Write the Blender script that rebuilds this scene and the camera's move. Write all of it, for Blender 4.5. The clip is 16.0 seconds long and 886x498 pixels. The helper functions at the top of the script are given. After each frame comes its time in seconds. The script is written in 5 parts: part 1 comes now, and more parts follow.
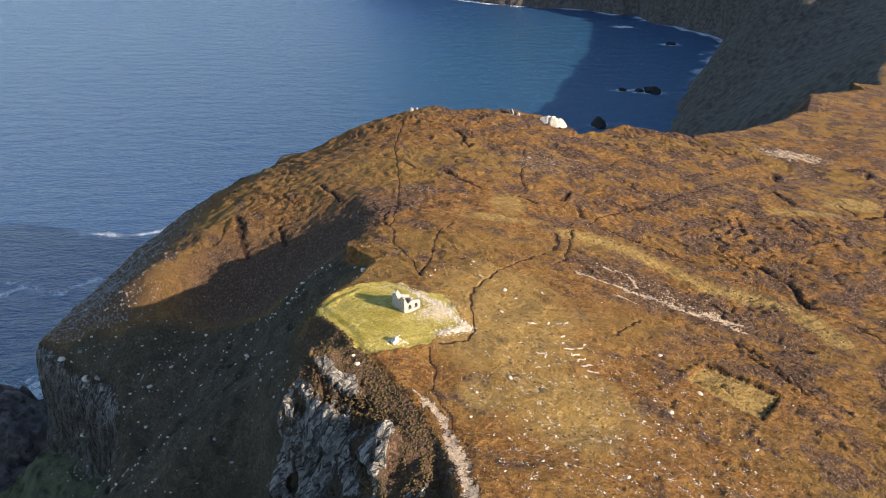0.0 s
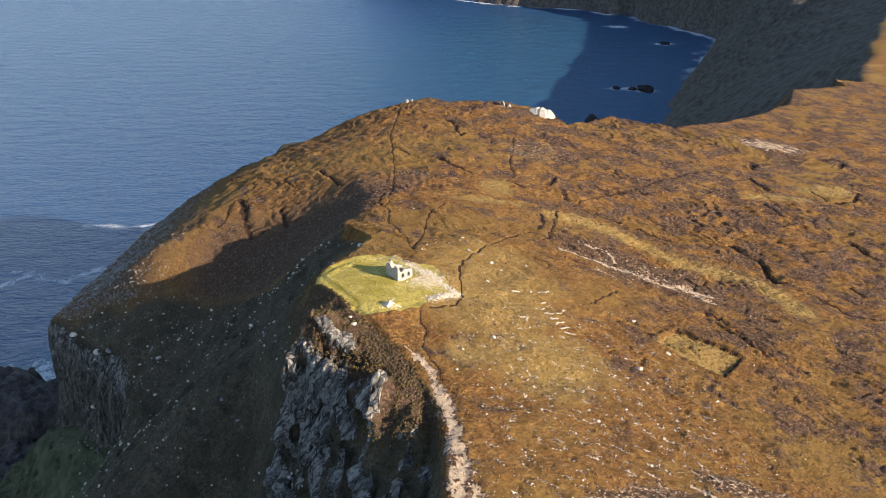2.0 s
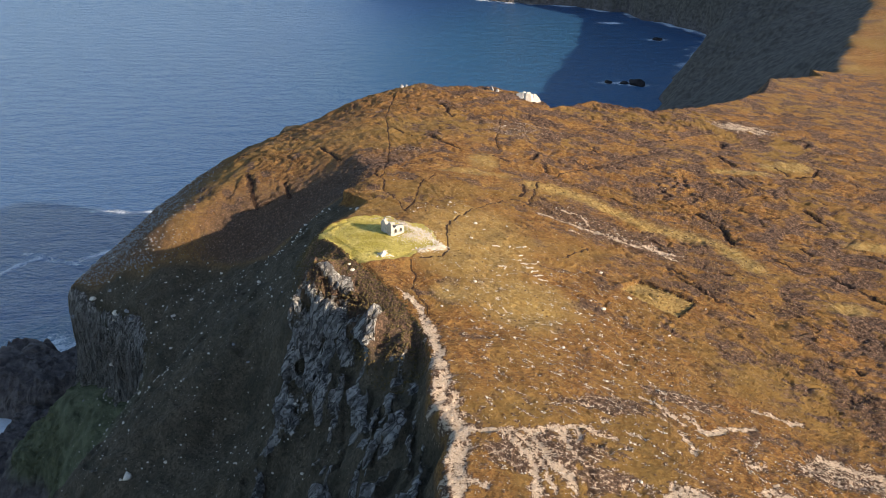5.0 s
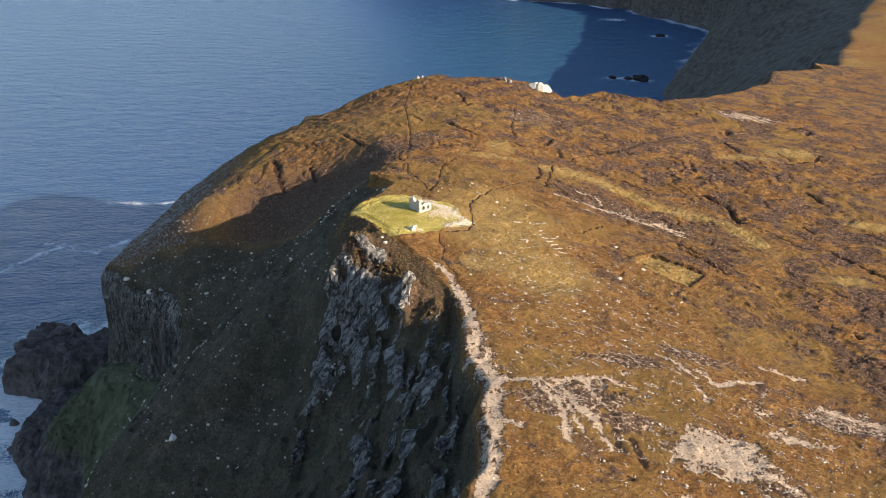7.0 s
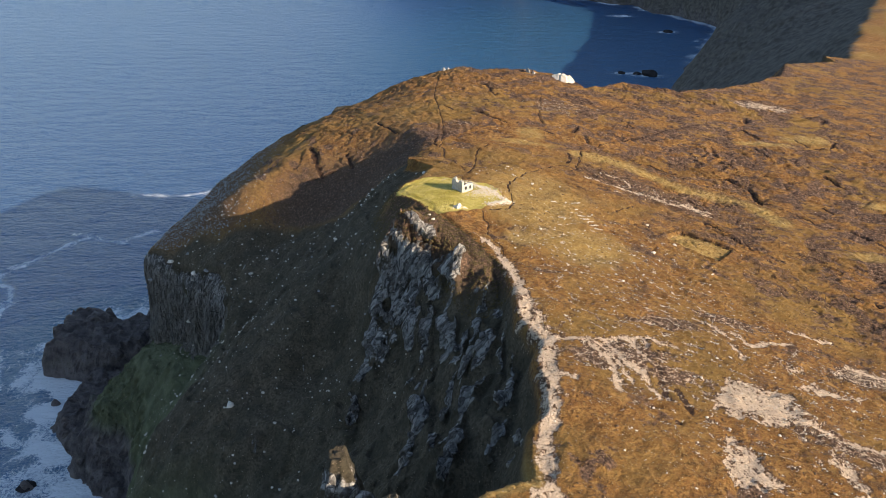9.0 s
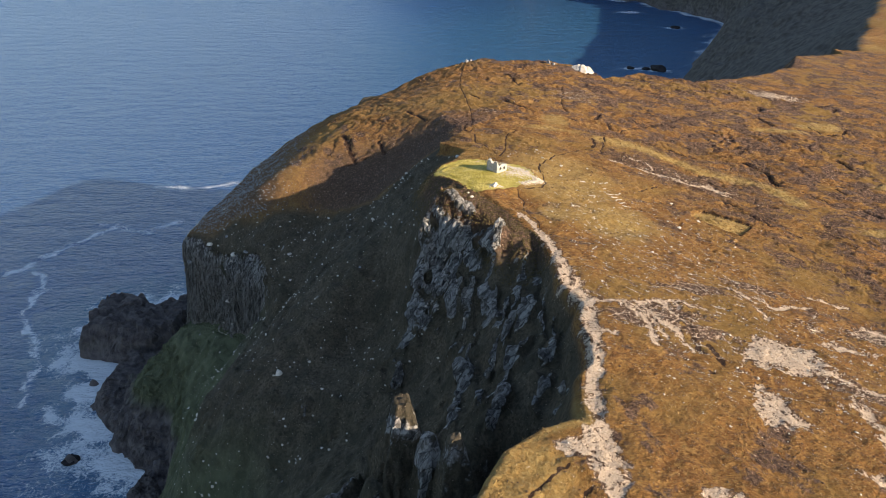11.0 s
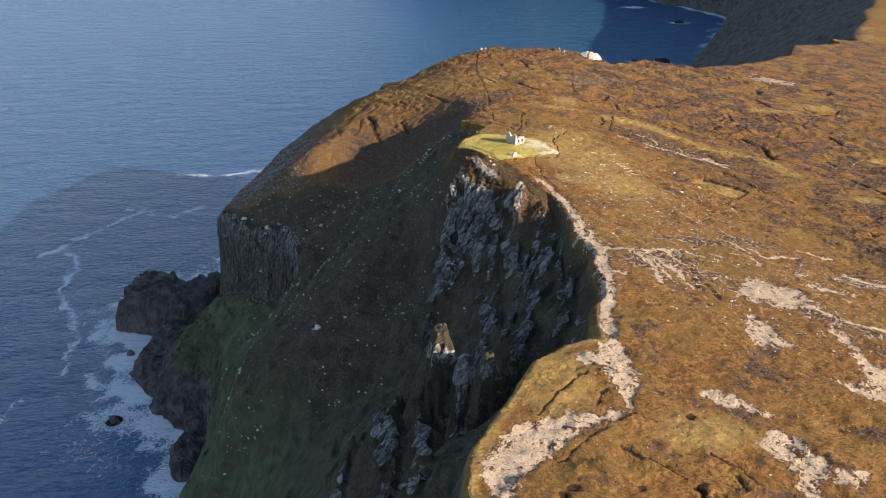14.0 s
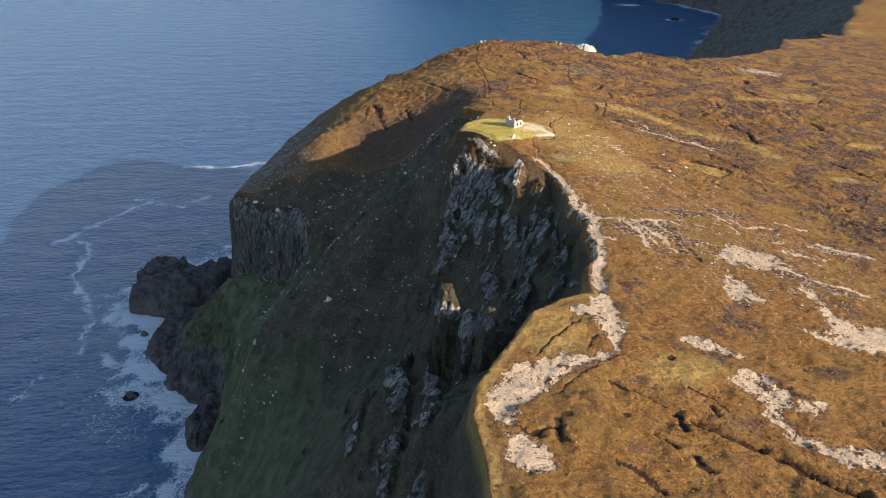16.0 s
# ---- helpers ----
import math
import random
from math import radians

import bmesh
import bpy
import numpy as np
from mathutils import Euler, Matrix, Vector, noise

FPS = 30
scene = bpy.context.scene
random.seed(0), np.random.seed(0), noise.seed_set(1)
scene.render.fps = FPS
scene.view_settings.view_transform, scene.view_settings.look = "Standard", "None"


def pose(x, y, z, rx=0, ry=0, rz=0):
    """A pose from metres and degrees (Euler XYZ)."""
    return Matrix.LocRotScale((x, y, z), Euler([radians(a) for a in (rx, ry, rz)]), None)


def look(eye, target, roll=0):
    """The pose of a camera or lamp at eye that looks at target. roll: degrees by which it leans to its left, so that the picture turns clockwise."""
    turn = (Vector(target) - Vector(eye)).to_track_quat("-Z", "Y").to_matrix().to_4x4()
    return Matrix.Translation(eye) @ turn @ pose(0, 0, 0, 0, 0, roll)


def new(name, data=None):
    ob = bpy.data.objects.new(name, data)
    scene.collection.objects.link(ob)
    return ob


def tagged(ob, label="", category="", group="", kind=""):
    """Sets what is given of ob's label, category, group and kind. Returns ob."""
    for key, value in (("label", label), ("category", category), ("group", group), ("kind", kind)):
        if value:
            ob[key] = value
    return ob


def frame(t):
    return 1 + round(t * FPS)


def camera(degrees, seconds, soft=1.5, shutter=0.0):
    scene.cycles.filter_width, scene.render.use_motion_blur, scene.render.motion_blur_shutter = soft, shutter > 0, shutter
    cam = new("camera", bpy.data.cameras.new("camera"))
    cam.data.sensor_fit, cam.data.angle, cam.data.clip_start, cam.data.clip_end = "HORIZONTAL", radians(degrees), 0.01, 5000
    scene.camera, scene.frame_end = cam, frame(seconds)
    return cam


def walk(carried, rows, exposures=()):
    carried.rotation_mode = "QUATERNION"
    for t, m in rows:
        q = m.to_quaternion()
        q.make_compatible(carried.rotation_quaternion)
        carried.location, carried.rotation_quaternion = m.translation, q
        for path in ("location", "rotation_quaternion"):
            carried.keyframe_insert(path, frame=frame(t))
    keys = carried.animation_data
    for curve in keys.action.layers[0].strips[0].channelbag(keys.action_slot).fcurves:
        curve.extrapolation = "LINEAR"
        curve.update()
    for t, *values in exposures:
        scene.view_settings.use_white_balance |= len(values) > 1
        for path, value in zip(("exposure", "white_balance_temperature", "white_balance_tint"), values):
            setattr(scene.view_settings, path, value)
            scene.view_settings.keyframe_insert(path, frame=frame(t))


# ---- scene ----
cam = camera(62.0, 16.0, soft=0.75)
# seconds, x, y, z, heading, pitch, roll
PATH = [
    (0, -0.43, 0.05, 179.21, 0.163, -26.424, 0.243),
    (0.5, -0.55, -2.65, 179.28, 0.102, -26.405, 0.321),
    (1, -0.33, -5.42, 179.34, 0.040, -26.395, 0.390),
    (1.5, 0.16, -8.29, 179.40, -0.021, -26.393, 0.451),
    (2, 0.83, -11.25, 179.45, -0.078, -26.397, 0.503),
    (2.5, 1.57, -14.29, 179.49, -0.130, -26.407, 0.546),
    (3, 2.28, -17.37, 179.53, -0.175, -26.423, 0.579),
    (3.5, 2.83, -20.46, 179.57, -0.212, -26.443, 0.604),
    (4, 3.14, -23.52, 179.60, -0.240, -26.468, 0.620),
    (4.5, 3.14, -26.53, 179.63, -0.257, -26.495, 0.626),
    (5, 2.78, -29.46, 179.66, -0.263, -26.526, 0.624),
    (5.5, 2.04, -32.32, 179.68, -0.258, -26.559, 0.614),
    (6, 0.93, -35.09, 179.71, -0.242, -26.594, 0.595),
    (6.5, -0.54, -37.79, 179.73, -0.214, -26.630, 0.570),
    (7, -2.30, -40.42, 179.75, -0.175, -26.667, 0.537),
    (7.5, -4.30, -43.03, 179.77, -0.126, -26.704, 0.498),
    (8, -6.46, -45.62, 179.78, -0.067, -26.742, 0.454),
    (8.5, -8.71, -48.23, 179.80, -0.000, -26.780, 0.405),
    (9, -10.95, -50.89, 179.82, 0.074, -26.817, 0.352),
    (9.5, -13.12, -53.61, 179.84, 0.154, -26.853, 0.297),
    (10, -15.14, -56.42, 179.87, 0.237, -26.888, 0.240),
    (10.5, -16.96, -59.33, 179.89, 0.322, -26.922, 0.183),
    (11, -18.56, -62.33, 179.92, 0.407, -26.955, 0.126),
    (11.5, -19.90, -65.43, 179.95, 0.489, -26.986, 0.072),
    (12, -21.00, -68.62, 179.99, 0.564, -27.015, 0.021),
    (12.5, -21.87, -71.87, 180.03, 0.631, -27.043, -0.025),
    (13, -22.56, -75.17, 180.08, 0.685, -27.069, -0.064),
    (13.5, -23.11, -78.50, 180.13, 0.723, -27.093, -0.094),
    (14, -23.58, -81.85, 180.19, 0.742, -27.116, -0.115),
    (14.5, -24.00, -85.25, 180.26, 0.738, -27.137, -0.123),
    (15, -24.41, -88.72, 180.33, 0.705, -27.156, -0.117),
    (15.5, -24.79, -92.34, 180.41, 0.640, -27.174, -0.096),
    (16, -25.06, -96.25, 180.51, 0.538, -27.191, -0.056),
]
walk(cam, [(t, pose(x, y, z, 0, 0, yaw) @ pose(0, 0, 0, 90 + pitch) @ pose(0, 0, 0, 0, 0, roll)) for t, x, y, z, yaw, pitch, roll in PATH])

# ---- light ----
SUN_AZIMUTH, SUN_HEIGHT = 122.0, 21.4     # degrees east of the view's north, and above the horizon
world = bpy.data.worlds.new("sky")
scene.world = world
world.use_nodes = True
wn = world.node_tree.nodes
sky = wn.new("ShaderNodeTexSky")
sky.sky_type, sky.sun_disc = "NISHITA", False
sky.sun_elevation, sky.sun_rotation = radians(SUN_HEIGHT), radians(SUN_AZIMUTH)
sky.air_density, sky.dust_density, sky.ozone_density = 1.0, 0.6, 1.6
world.node_tree.links.new(sky.outputs["Color"], wn["Background"].inputs["Color"])
wn["Background"].inputs["Strength"].default_value = 0.12
sun = new("sun", bpy.data.lights.new("sun", "SUN"))
sun.data.energy, sun.data.angle, sun.data.color = 5.15, radians(0.5), (1.0, 0.82, 0.61)
az, el = radians(SUN_AZIMUTH), radians(SUN_HEIGHT)
sun.matrix_world = look((0, 0, 400), (-math.sin(az) * math.cos(el), -math.cos(az) * math.cos(el), 400 - math.sin(el)))
scene.view_settings.exposure = 0.84


# ---- materials ----
class Graph:
    """A node material under construction."""

    def __init__(self, name, rough=0.9):
        self.mat = bpy.data.materials.new(name)
        self.mat.use_nodes = True
        self.n, self.l = self.mat.node_tree.nodes, self.mat.node_tree.links
        self.bsdf = self.n["Principled BSDF"]
        self.bsdf.inputs["Roughness"].default_value = rough
        self.bsdf.inputs["Specular IOR Level"].default_value = 0.25
        self.place = self.n.new("ShaderNodeTexCoord").outputs["Object"]

    def put(self, socket, value):
        if hasattr(value, "links"):
            self.l.new(value, socket)
        else:
            socket.default_value = value

    def moved(self, scale=(1, 1, 1), turn=0.0):
        m = self.n.new("ShaderNodeMapping")
        m.inputs["Scale"].default_value = scale
        m.inputs["Rotation"].default_value = (0, 0, radians(turn))
        self.l.new(self.place, m.inputs["Vector"])
        return m.outputs[0]

    def noise(self, scale, detail=4, rough=0.55, where=None, warp=0.0):
        t = self.n.new("ShaderNodeTexNoise")
        t.inputs["Scale"].default_value, t.inputs["Detail"].default_value = scale, detail
        t.inputs["Roughness"].default_value, t.inputs["Distortion"].default_value = rough, warp
        self.l.new(where or self.place, t.inputs["Vector"])
        return t.outputs["Fac"]

    def cells(self, scale, feature="F1", where=None, out="Distance"):
        t = self.n.new("ShaderNodeTexVoronoi")
        t.feature = feature
        t.inputs["Scale"].default_value = scale
        self.l.new(where or self.place, t.inputs["Vector"])
        return t.outputs[out]

    def span(self, value, lo, hi, to=(0.0, 1.0)):
        t = self.n.new("ShaderNodeMapRange")
        t.interpolation_type = "SMOOTHSTEP"
        self.l.new(value, t.inputs["Value"])
        for i, v in zip((1, 2, 3, 4), (lo, hi, *to)):
            t.inputs[i].default_value = v
        return t.outputs[0]

    def math(self, op, a, b=0.0):
        t = self.n.new("ShaderNodeMath")
        t.operation = op
        self.put(t.inputs[0], a), self.put(t.inputs[1], b)
        return t.outputs[0]

    def mix(self, k, a, b):
        t = self.n.new("ShaderNodeMix")
        t.data_type = "RGBA"
        self.put(t.inputs["Factor"], k)
        for s, v in ((t.inputs["A"], a), (t.inputs["B"], b)):
            self.put(s, (*v, 1) if isinstance(v, tuple) else v)
        return t.outputs["Result"]

    def drift(self, scale, reach, stretch, turn):
        """Places combed along a wandering direction."""
        t = self.n.new("ShaderNodeTexNoise")
        t.inputs["Scale"].default_value, t.inputs["Detail"].default_value = scale, 2.0
        self.l.new(self.place, t.inputs["Vector"])
        a, b = self.n.new("ShaderNodeVectorMath"), self.n.new("ShaderNodeVectorMath")
        a.operation, b.operation = "SCALE", "ADD"
        a.inputs["Scale"].default_value = reach
        self.l.new(t.outputs["Color"], a.inputs[0])
        self.l.new(a.outputs[0], b.inputs[0])
        self.l.new(self.place, b.inputs[1])
        m = self.n.new("ShaderNodeMapping")
        m.inputs["Scale"].default_value = stretch
        m.inputs["Rotation"].default_value = (0, 0, radians(turn))
        self.l.new(b.outputs[0], m.inputs["Vector"])
        return m.outputs[0]

    def attr(self, name):
        t = self.n.new("ShaderNodeAttribute")
        t.attribute_name = name
        return t.outputs["Fac"]

    def random(self):
        return self.n.new("ShaderNodeObjectInfo").outputs["Random"]

    def island(self):
        return self.n.new("ShaderNodeNewGeometry").outputs["Random Per Island"]

    def bump(self, height, strength, distance, under=None):
        t = self.n.new("ShaderNodeBump")
        t.inputs["Strength"].default_value, t.inputs["Distance"].default_value = strength, distance
        self.l.new(height, t.inputs["Height"])
        if under:
            self.l.new(under, t.inputs["Normal"])
        return t.outputs[0]

    def done(self, colour, normal=None, rough=None):
        self.put(self.bsdf.inputs["Base Color"], (*colour, 1) if isinstance(colour, tuple) else colour)
        if normal:
            self.put(self.bsdf.inputs["Normal"], normal)
        if rough is not None:
            self.put(self.bsdf.inputs["Roughness"], rough)
        return self.mat


def land_material():
    g = Graph("moorland", 0.95)
    wide, mid, fine, grit = g.noise(0.035, 5), g.noise(0.22, 5, 0.6, warp=0.6), g.noise(1.6, 6, 0.65), g.noise(7, 4, 0.7)
    # straw grass combed along one way, heather, sedge
    straw = g.mix(g.span(mid, 0.35, 0.68), (0.245, 0.110, 0.031), (0.335, 0.168, 0.048))
    straw = g.mix(g.span(fine, 0.46, 0.66), straw, (0.11, 0.048, 0.016))
    straw = g.mix(g.span(grit, 0.52, 0.78), straw, (0.45, 0.275, 0.10))
    comb = g.noise(1.0, 5, 0.68, g.drift(0.055, 22.0, (0.42, 2.4, 0.6), 32))
    straw = g.mix(g.math("MULTIPLY", g.span(comb, 0.50, 0.64), 0.66), straw, (0.112, 0.050, 0.016))
    straw = g.mix(g.math("MULTIPLY", g.span(comb, 0.46, 0.32), 0.45), straw, (0.50, 0.30, 0.105))
    stem = g.noise(3.4, 3, 0.8)
    straw = g.mix(g.math("MULTIPLY", g.span(stem, 0.54, 0.64), 0.25), straw, (0.06, 0.027, 0.013))
    straw = g.mix(g.math("MULTIPLY", g.span(stem, 0.43, 0.35), 0.35), straw, (0.55, 0.355, 0.155))
    clump = g.noise(0.8, 5, 0.72)
    straw = g.mix(g.math("MULTIPLY", g.span(clump, 0.52, 0.64), 0.26), straw, (0.105, 0.046, 0.018))
    straw = g.mix(g.math("MULTIPLY", g.span(clump, 0.47, 0.36), 0.42), straw, (0.46, 0.275, 0.095))
    green = g.mix(g.span(fine, 0.3, 0.7), (0.20, 0.122, 0.032), (0.33, 0.212, 0.060))
    col = g.mix(g.math("MULTIPLY", g.span(wide, 0.42, 0.66), 0.6), straw, green)
    heather = g.mix(g.span(fine, 0.40, 0.60), (0.075, 0.044, 0.029), (0.245, 0.145, 0.093))
    heather = g.mix(g.math("MULTIPLY", g.span(g.cells(1.7), 0.30, 0.55), 0.5), heather, (0.052, 0.031, 0.021))
    heather = g.mix(g.math("MULTIPLY", g.span(stem, 0.42, 0.34), 0.5), heather, (0.40, 0.27, 0.19))
    col = g.mix(g.span(g.math("ADD", g.attr("heather"), g.math("MULTIPLY", fine, 0.7)), 0.55, 1.15), col, heather)
    sedge = g.mix(g.span(fine, 0.3, 0.7), (0.30, 0.185, 0.055), (0.50, 0.345, 0.125))
    col = g.mix(g.span(g.math("ADD", g.attr("sedge"), g.math("MULTIPLY", mid, 0.6)), 0.55, 1.2), col, sedge)
    lawn = g.mix(g.span(mid, 0.35, 0.7), (0.46, 0.375, 0.07), (0.70, 0.58, 0.19))
    lawn = g.mix(g.span(fine, 0.45, 0.75), lawn, (0.33, 0.25, 0.055))
    col = g.mix(g.span(g.math("ADD", g.attr("lawn"), g.math("MULTIPLY", g.math("SUBTRACT", fine, 0.5), 0.5)), 0.35, 0.65), col, lawn)
    # dark turf with the slope's shade put into its colour, and sea-cliff grass
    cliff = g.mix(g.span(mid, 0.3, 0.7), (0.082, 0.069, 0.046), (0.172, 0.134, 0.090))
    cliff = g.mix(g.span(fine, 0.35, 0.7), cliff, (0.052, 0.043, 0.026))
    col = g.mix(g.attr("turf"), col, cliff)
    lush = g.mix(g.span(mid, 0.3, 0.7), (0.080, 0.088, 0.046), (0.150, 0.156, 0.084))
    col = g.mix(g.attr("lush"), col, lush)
    # bare peat, and shade painted with the same mask
    peat_and_shade = g.mix(g.span(fine, 0.3, 0.7), (0.030, 0.017, 0.011), (0.085, 0.046, 0.027))
    col = g.mix(g.span(g.math("ADD", g.attr("peat_and_shade"), g.math("MULTIPLY", g.math("SUBTRACT", fine, 0.5), 0.8)), 0.4, 0.65), col, peat_and_shade)
    # pale gravel
    cob = g.cells(6.5)
    gravel = g.mix(g.span(grit, 0.35, 0.7), (0.70, 0.55, 0.41), (0.88, 0.735, 0.58))
    gravel = g.mix(g.span(cob, 0.25, 0.55), gravel, (0.58, 0.44, 0.315))
    gravel = g.mix(g.span(mid, 0.5, 0.72), gravel, (0.62, 0.47, 0.34))
    gravel = g.mix(g.span(g.noise(0.9, 5, 0.7), 0.58, 0.72), gravel, (0.44, 0.31, 0.20))
    bare = g.math("ADD", g.math("MULTIPLY", g.attr("bare"), 0.76), g.math("MULTIPLY", g.math("SUBTRACT", fine, 0.5), 1.8))
    bare = g.math("ADD", bare, g.math("MULTIPLY", g.math("SUBTRACT", stem, 0.5), 2.2))
    bare = g.span(bare, 0.42, 0.6)
    col = g.mix(bare, col, gravel)
    # rock
    slabs = g.n.new("ShaderNodeMapping")
    slabs.vector_type = "TEXTURE"
    slabs.inputs["Scale"].default_value = (0.85, 0.5, 2.6)
    slabs.inputs["Rotation"].default_value = (radians(14), radians(26), radians(28))
    g.l.new(g.place, slabs.inputs["Vector"])
    flow = slabs.outputs[0]
    crack = g.cells(0.5, "DISTANCE_TO_EDGE", flow)
    rn, rf = g.noise(0.22, 6, 0.6), g.noise(1.7, 5, 0.65)
    facet = g.cells(0.9, "F1", flow, "Color")
    rock = g.mix(g.span(facet, 0.15, 0.85), (0.155, 0.141, 0.132), (0.62, 0.585, 0.545))
    rock = g.mix(g.math("MULTIPLY", g.span(rn, 0.5, 0.35), 0.6), rock, (0.16, 0.135, 0.11))
    rock = g.mix(g.math("MULTIPLY", g.span(rf, 0.5, 0.72), 0.55), rock, (0.70, 0.67, 0.63))
    rock = g.mix(g.math("MULTIPLY", g.span(crack, 0.045, 0.0), 0.85), rock, (0.03, 0.028, 0.025))
    streak = g.noise(0.8, 5, 0.65, g.moved((1.4, 1.4, 0.22), 28))
    rock = g.mix(g.math("MULTIPLY", g.span(streak, 0.54, 0.60), 0.55), rock, (0.065, 0.055, 0.047))
    wallrock = g.mix(g.span(streak, 0.40, 0.60), (0.27, 0.235, 0.195), (0.11, 0.094, 0.075))
    wallrock = g.mix(g.math("MULTIPLY", g.span(rf, 0.55, 0.75), 0.4), wallrock, (0.40, 0.365, 0.32))
    rock = g.mix(g.math("MULTIPLY", g.attr("jointed"), 0.8), rock, wallrock)
    rocky = g.math("ADD", g.attr("rock"), g.math("MULTIPLY", g.math("SUBTRACT", rn, 0.5), 0.9))
    rocky = g.math("ADD", rocky, g.math("MULTIPLY", g.math("SUBTRACT", rf, 0.5), 0.3))
    rocky = g.span(rocky, 0.44, 0.58)
    col = g.mix(rocky, col, rock)
    # wet black rock by the water; on the far cliff face, shade painted in
    wet_and_shade = g.mix(g.span(rn, 0.3, 0.7), (0.072, 0.061, 0.061), (0.190, 0.160, 0.150))
    col = g.mix(g.attr("wet_and_shade"), col, wet_and_shade)
    tuft = g.math("ADD", g.math("MULTIPLY", fine, 0.5), g.math("ADD", g.math("MULTIPLY", comb, 0.4), g.math("MULTIPLY", grit, 0.25)))
    b = g.bump(g.math("ADD", g.math("ADD", tuft, g.math("MULTIPLY", clump, 0.7)), g.math("MULTIPLY", stem, -0.3)), 1.0, 0.9)
    b = g.bump(g.math("MULTIPLY", g.math("SUBTRACT", g.math("ADD", g.span(crack, 0.0, 0.08), facet), g.math("MULTIPLY", g.math("ADD", rf, streak), 0.5)), rocky), 1.0, 0.9, b)
    return g.done(col, b)


def sea_material():
    g = Graph("sea water", 0.3)
    g.bsdf.inputs["IOR"].default_value = 1.42
    g.bsdf.inputs["Specular IOR Level"].default_value = 1.0
    # Blue tint stands in for a bluer reflected sky.
    g.bsdf.inputs["Specular Tint"].default_value = (0.26, 0.56, 1.0, 1)
    swell = g.noise(0.035, 3, 0.5, g.moved((1.0, 2.2, 1), -14))
    chop = g.noise(0.2, 5, 0.62, g.moved((1.0, 2.3, 1), -20))
    rip = g.noise(1.1, 4, 0.6, g.moved((1.0, 1.6, 1), 12))
    deep = g.mix(g.span(g.noise(0.004, 3), 0.35, 0.65), (0.019, 0.061, 0.176), (0.023, 0.067, 0.186))
    # Sky reflected by wave faces, put into the colour: lighter and darker chop.
    deep = g.mix(g.math("MULTIPLY", g.span(chop, 0.48, 0.66), 0.75), deep, (0.042, 0.108, 0.258))
    deep = g.mix(g.math("MULTIPLY", g.span(chop, 0.48, 0.32), 0.65), deep, (0.006, 0.032, 0.105))
    deep = g.mix(g.attr("shallow_and_skylight"), deep, (0.027, 0.104, 0.182))
    lace = g.cells(0.35, "DISTANCE_TO_EDGE", g.moved((1.0, 1.4, 1.0), 20))
    web = g.noise(0.42, 7, 0.72, warp=2.2)
    foam = g.math("ADD", g.attr("foam"), g.math("MULTIPLY", g.math("SUBTRACT", web, 0.5), 2.6))
    foam = g.math("ADD", foam, g.math("MULTIPLY", g.span(lace, 0.14, 0.0), 0.16))
    foam = g.span(foam, 0.40, 1.05)
    col = g.mix(foam, deep, (0.72, 0.74, 0.76))
    b = g.bump(swell, 0.8, 5.0)
    b = g.bump(chop, 1.0, 2.4, b)
    b = g.bump(rip, 0.6, 0.35, b)
    return g.done(col, b, g.span(foam, 0.0, 0.6, (0.3, 0.9)))


def stone_material(name, dark, light, scale=1.5, rough=0.9):
    g = Graph(name, rough)
    n, f = g.noise(scale, 5, 0.65), g.noise(scale * 6, 4, 0.7)
    col = g.mix(g.span(n, 0.3, 0.7), dark, light)
    col = g.mix(g.math("MULTIPLY", g.span(f, 0.5, 0.8), 0.5), col, tuple(c * 0.45 for c in dark))
    col = g.mix(g.math("MULTIPLY", g.island(), 0.35), col, tuple(c * 0.6 for c in dark))
    return g.done(col, g.bump(f, 0.6, 0.08))


M_LAND = land_material()
M_SEA = sea_material()
M_PALE = stone_material("pale quartzite", (0.58, 0.50, 0.40), (0.84, 0.77, 0.66))
M_GREY = stone_material("grey lichened stone", (0.20, 0.195, 0.19), (0.42, 0.405, 0.39))
M_BLACK = stone_material("wet black rock", (0.012, 0.011, 0.012), (0.045, 0.037, 0.036), 0.4)
M_WALL = stone_material("lime-washed masonry", (0.36, 0.335, 0.295), (0.60, 0.565, 0.51), 1.6)


# ---- the lie of the land ----
# heights of the moor (x, y, z)
MOOR = [(-8, 103, 116.2), (4, 101, 115.4), (-15, 132, 113.5), (51, 94.5, 106.8), (68, 131, 105.2), (21, 34, 112.6), (9, 6, 112.5),
        (10, -11, 110), (26, 19, 111.4), (22, 94, 112.5), (44, 136, 107.5), (-7, 166, 113.4), (-4, 81, 114.6), (5, 49, 114.5),
        (108, 215, 104.5), (23, 223, 114), (-37, 212, 107), (-55, 185, 105), (34, 220, 112.5), (61, 214, 110), (176, 306, 96),
        (165, 312, 98), (-13, 88, 116), (-19, -9, 111), (-70, 158, 97.5), (-94, 165, 78.5), (90, 150, 105.5), (43, 107, 107.2), (77.5, 108, 104),
        (66, 60, 104.5), (0, 15, 113.5), (-76, 193, 92), (-102, 174, 74), (-18, 228, 113), (33, 40, 111.2), (32, 25, 111.2), (38, 27, 111), (24, 39, 112), (11, 1, 111.7), (-40, 159.5, 107.8), (-52, 169, 103)]
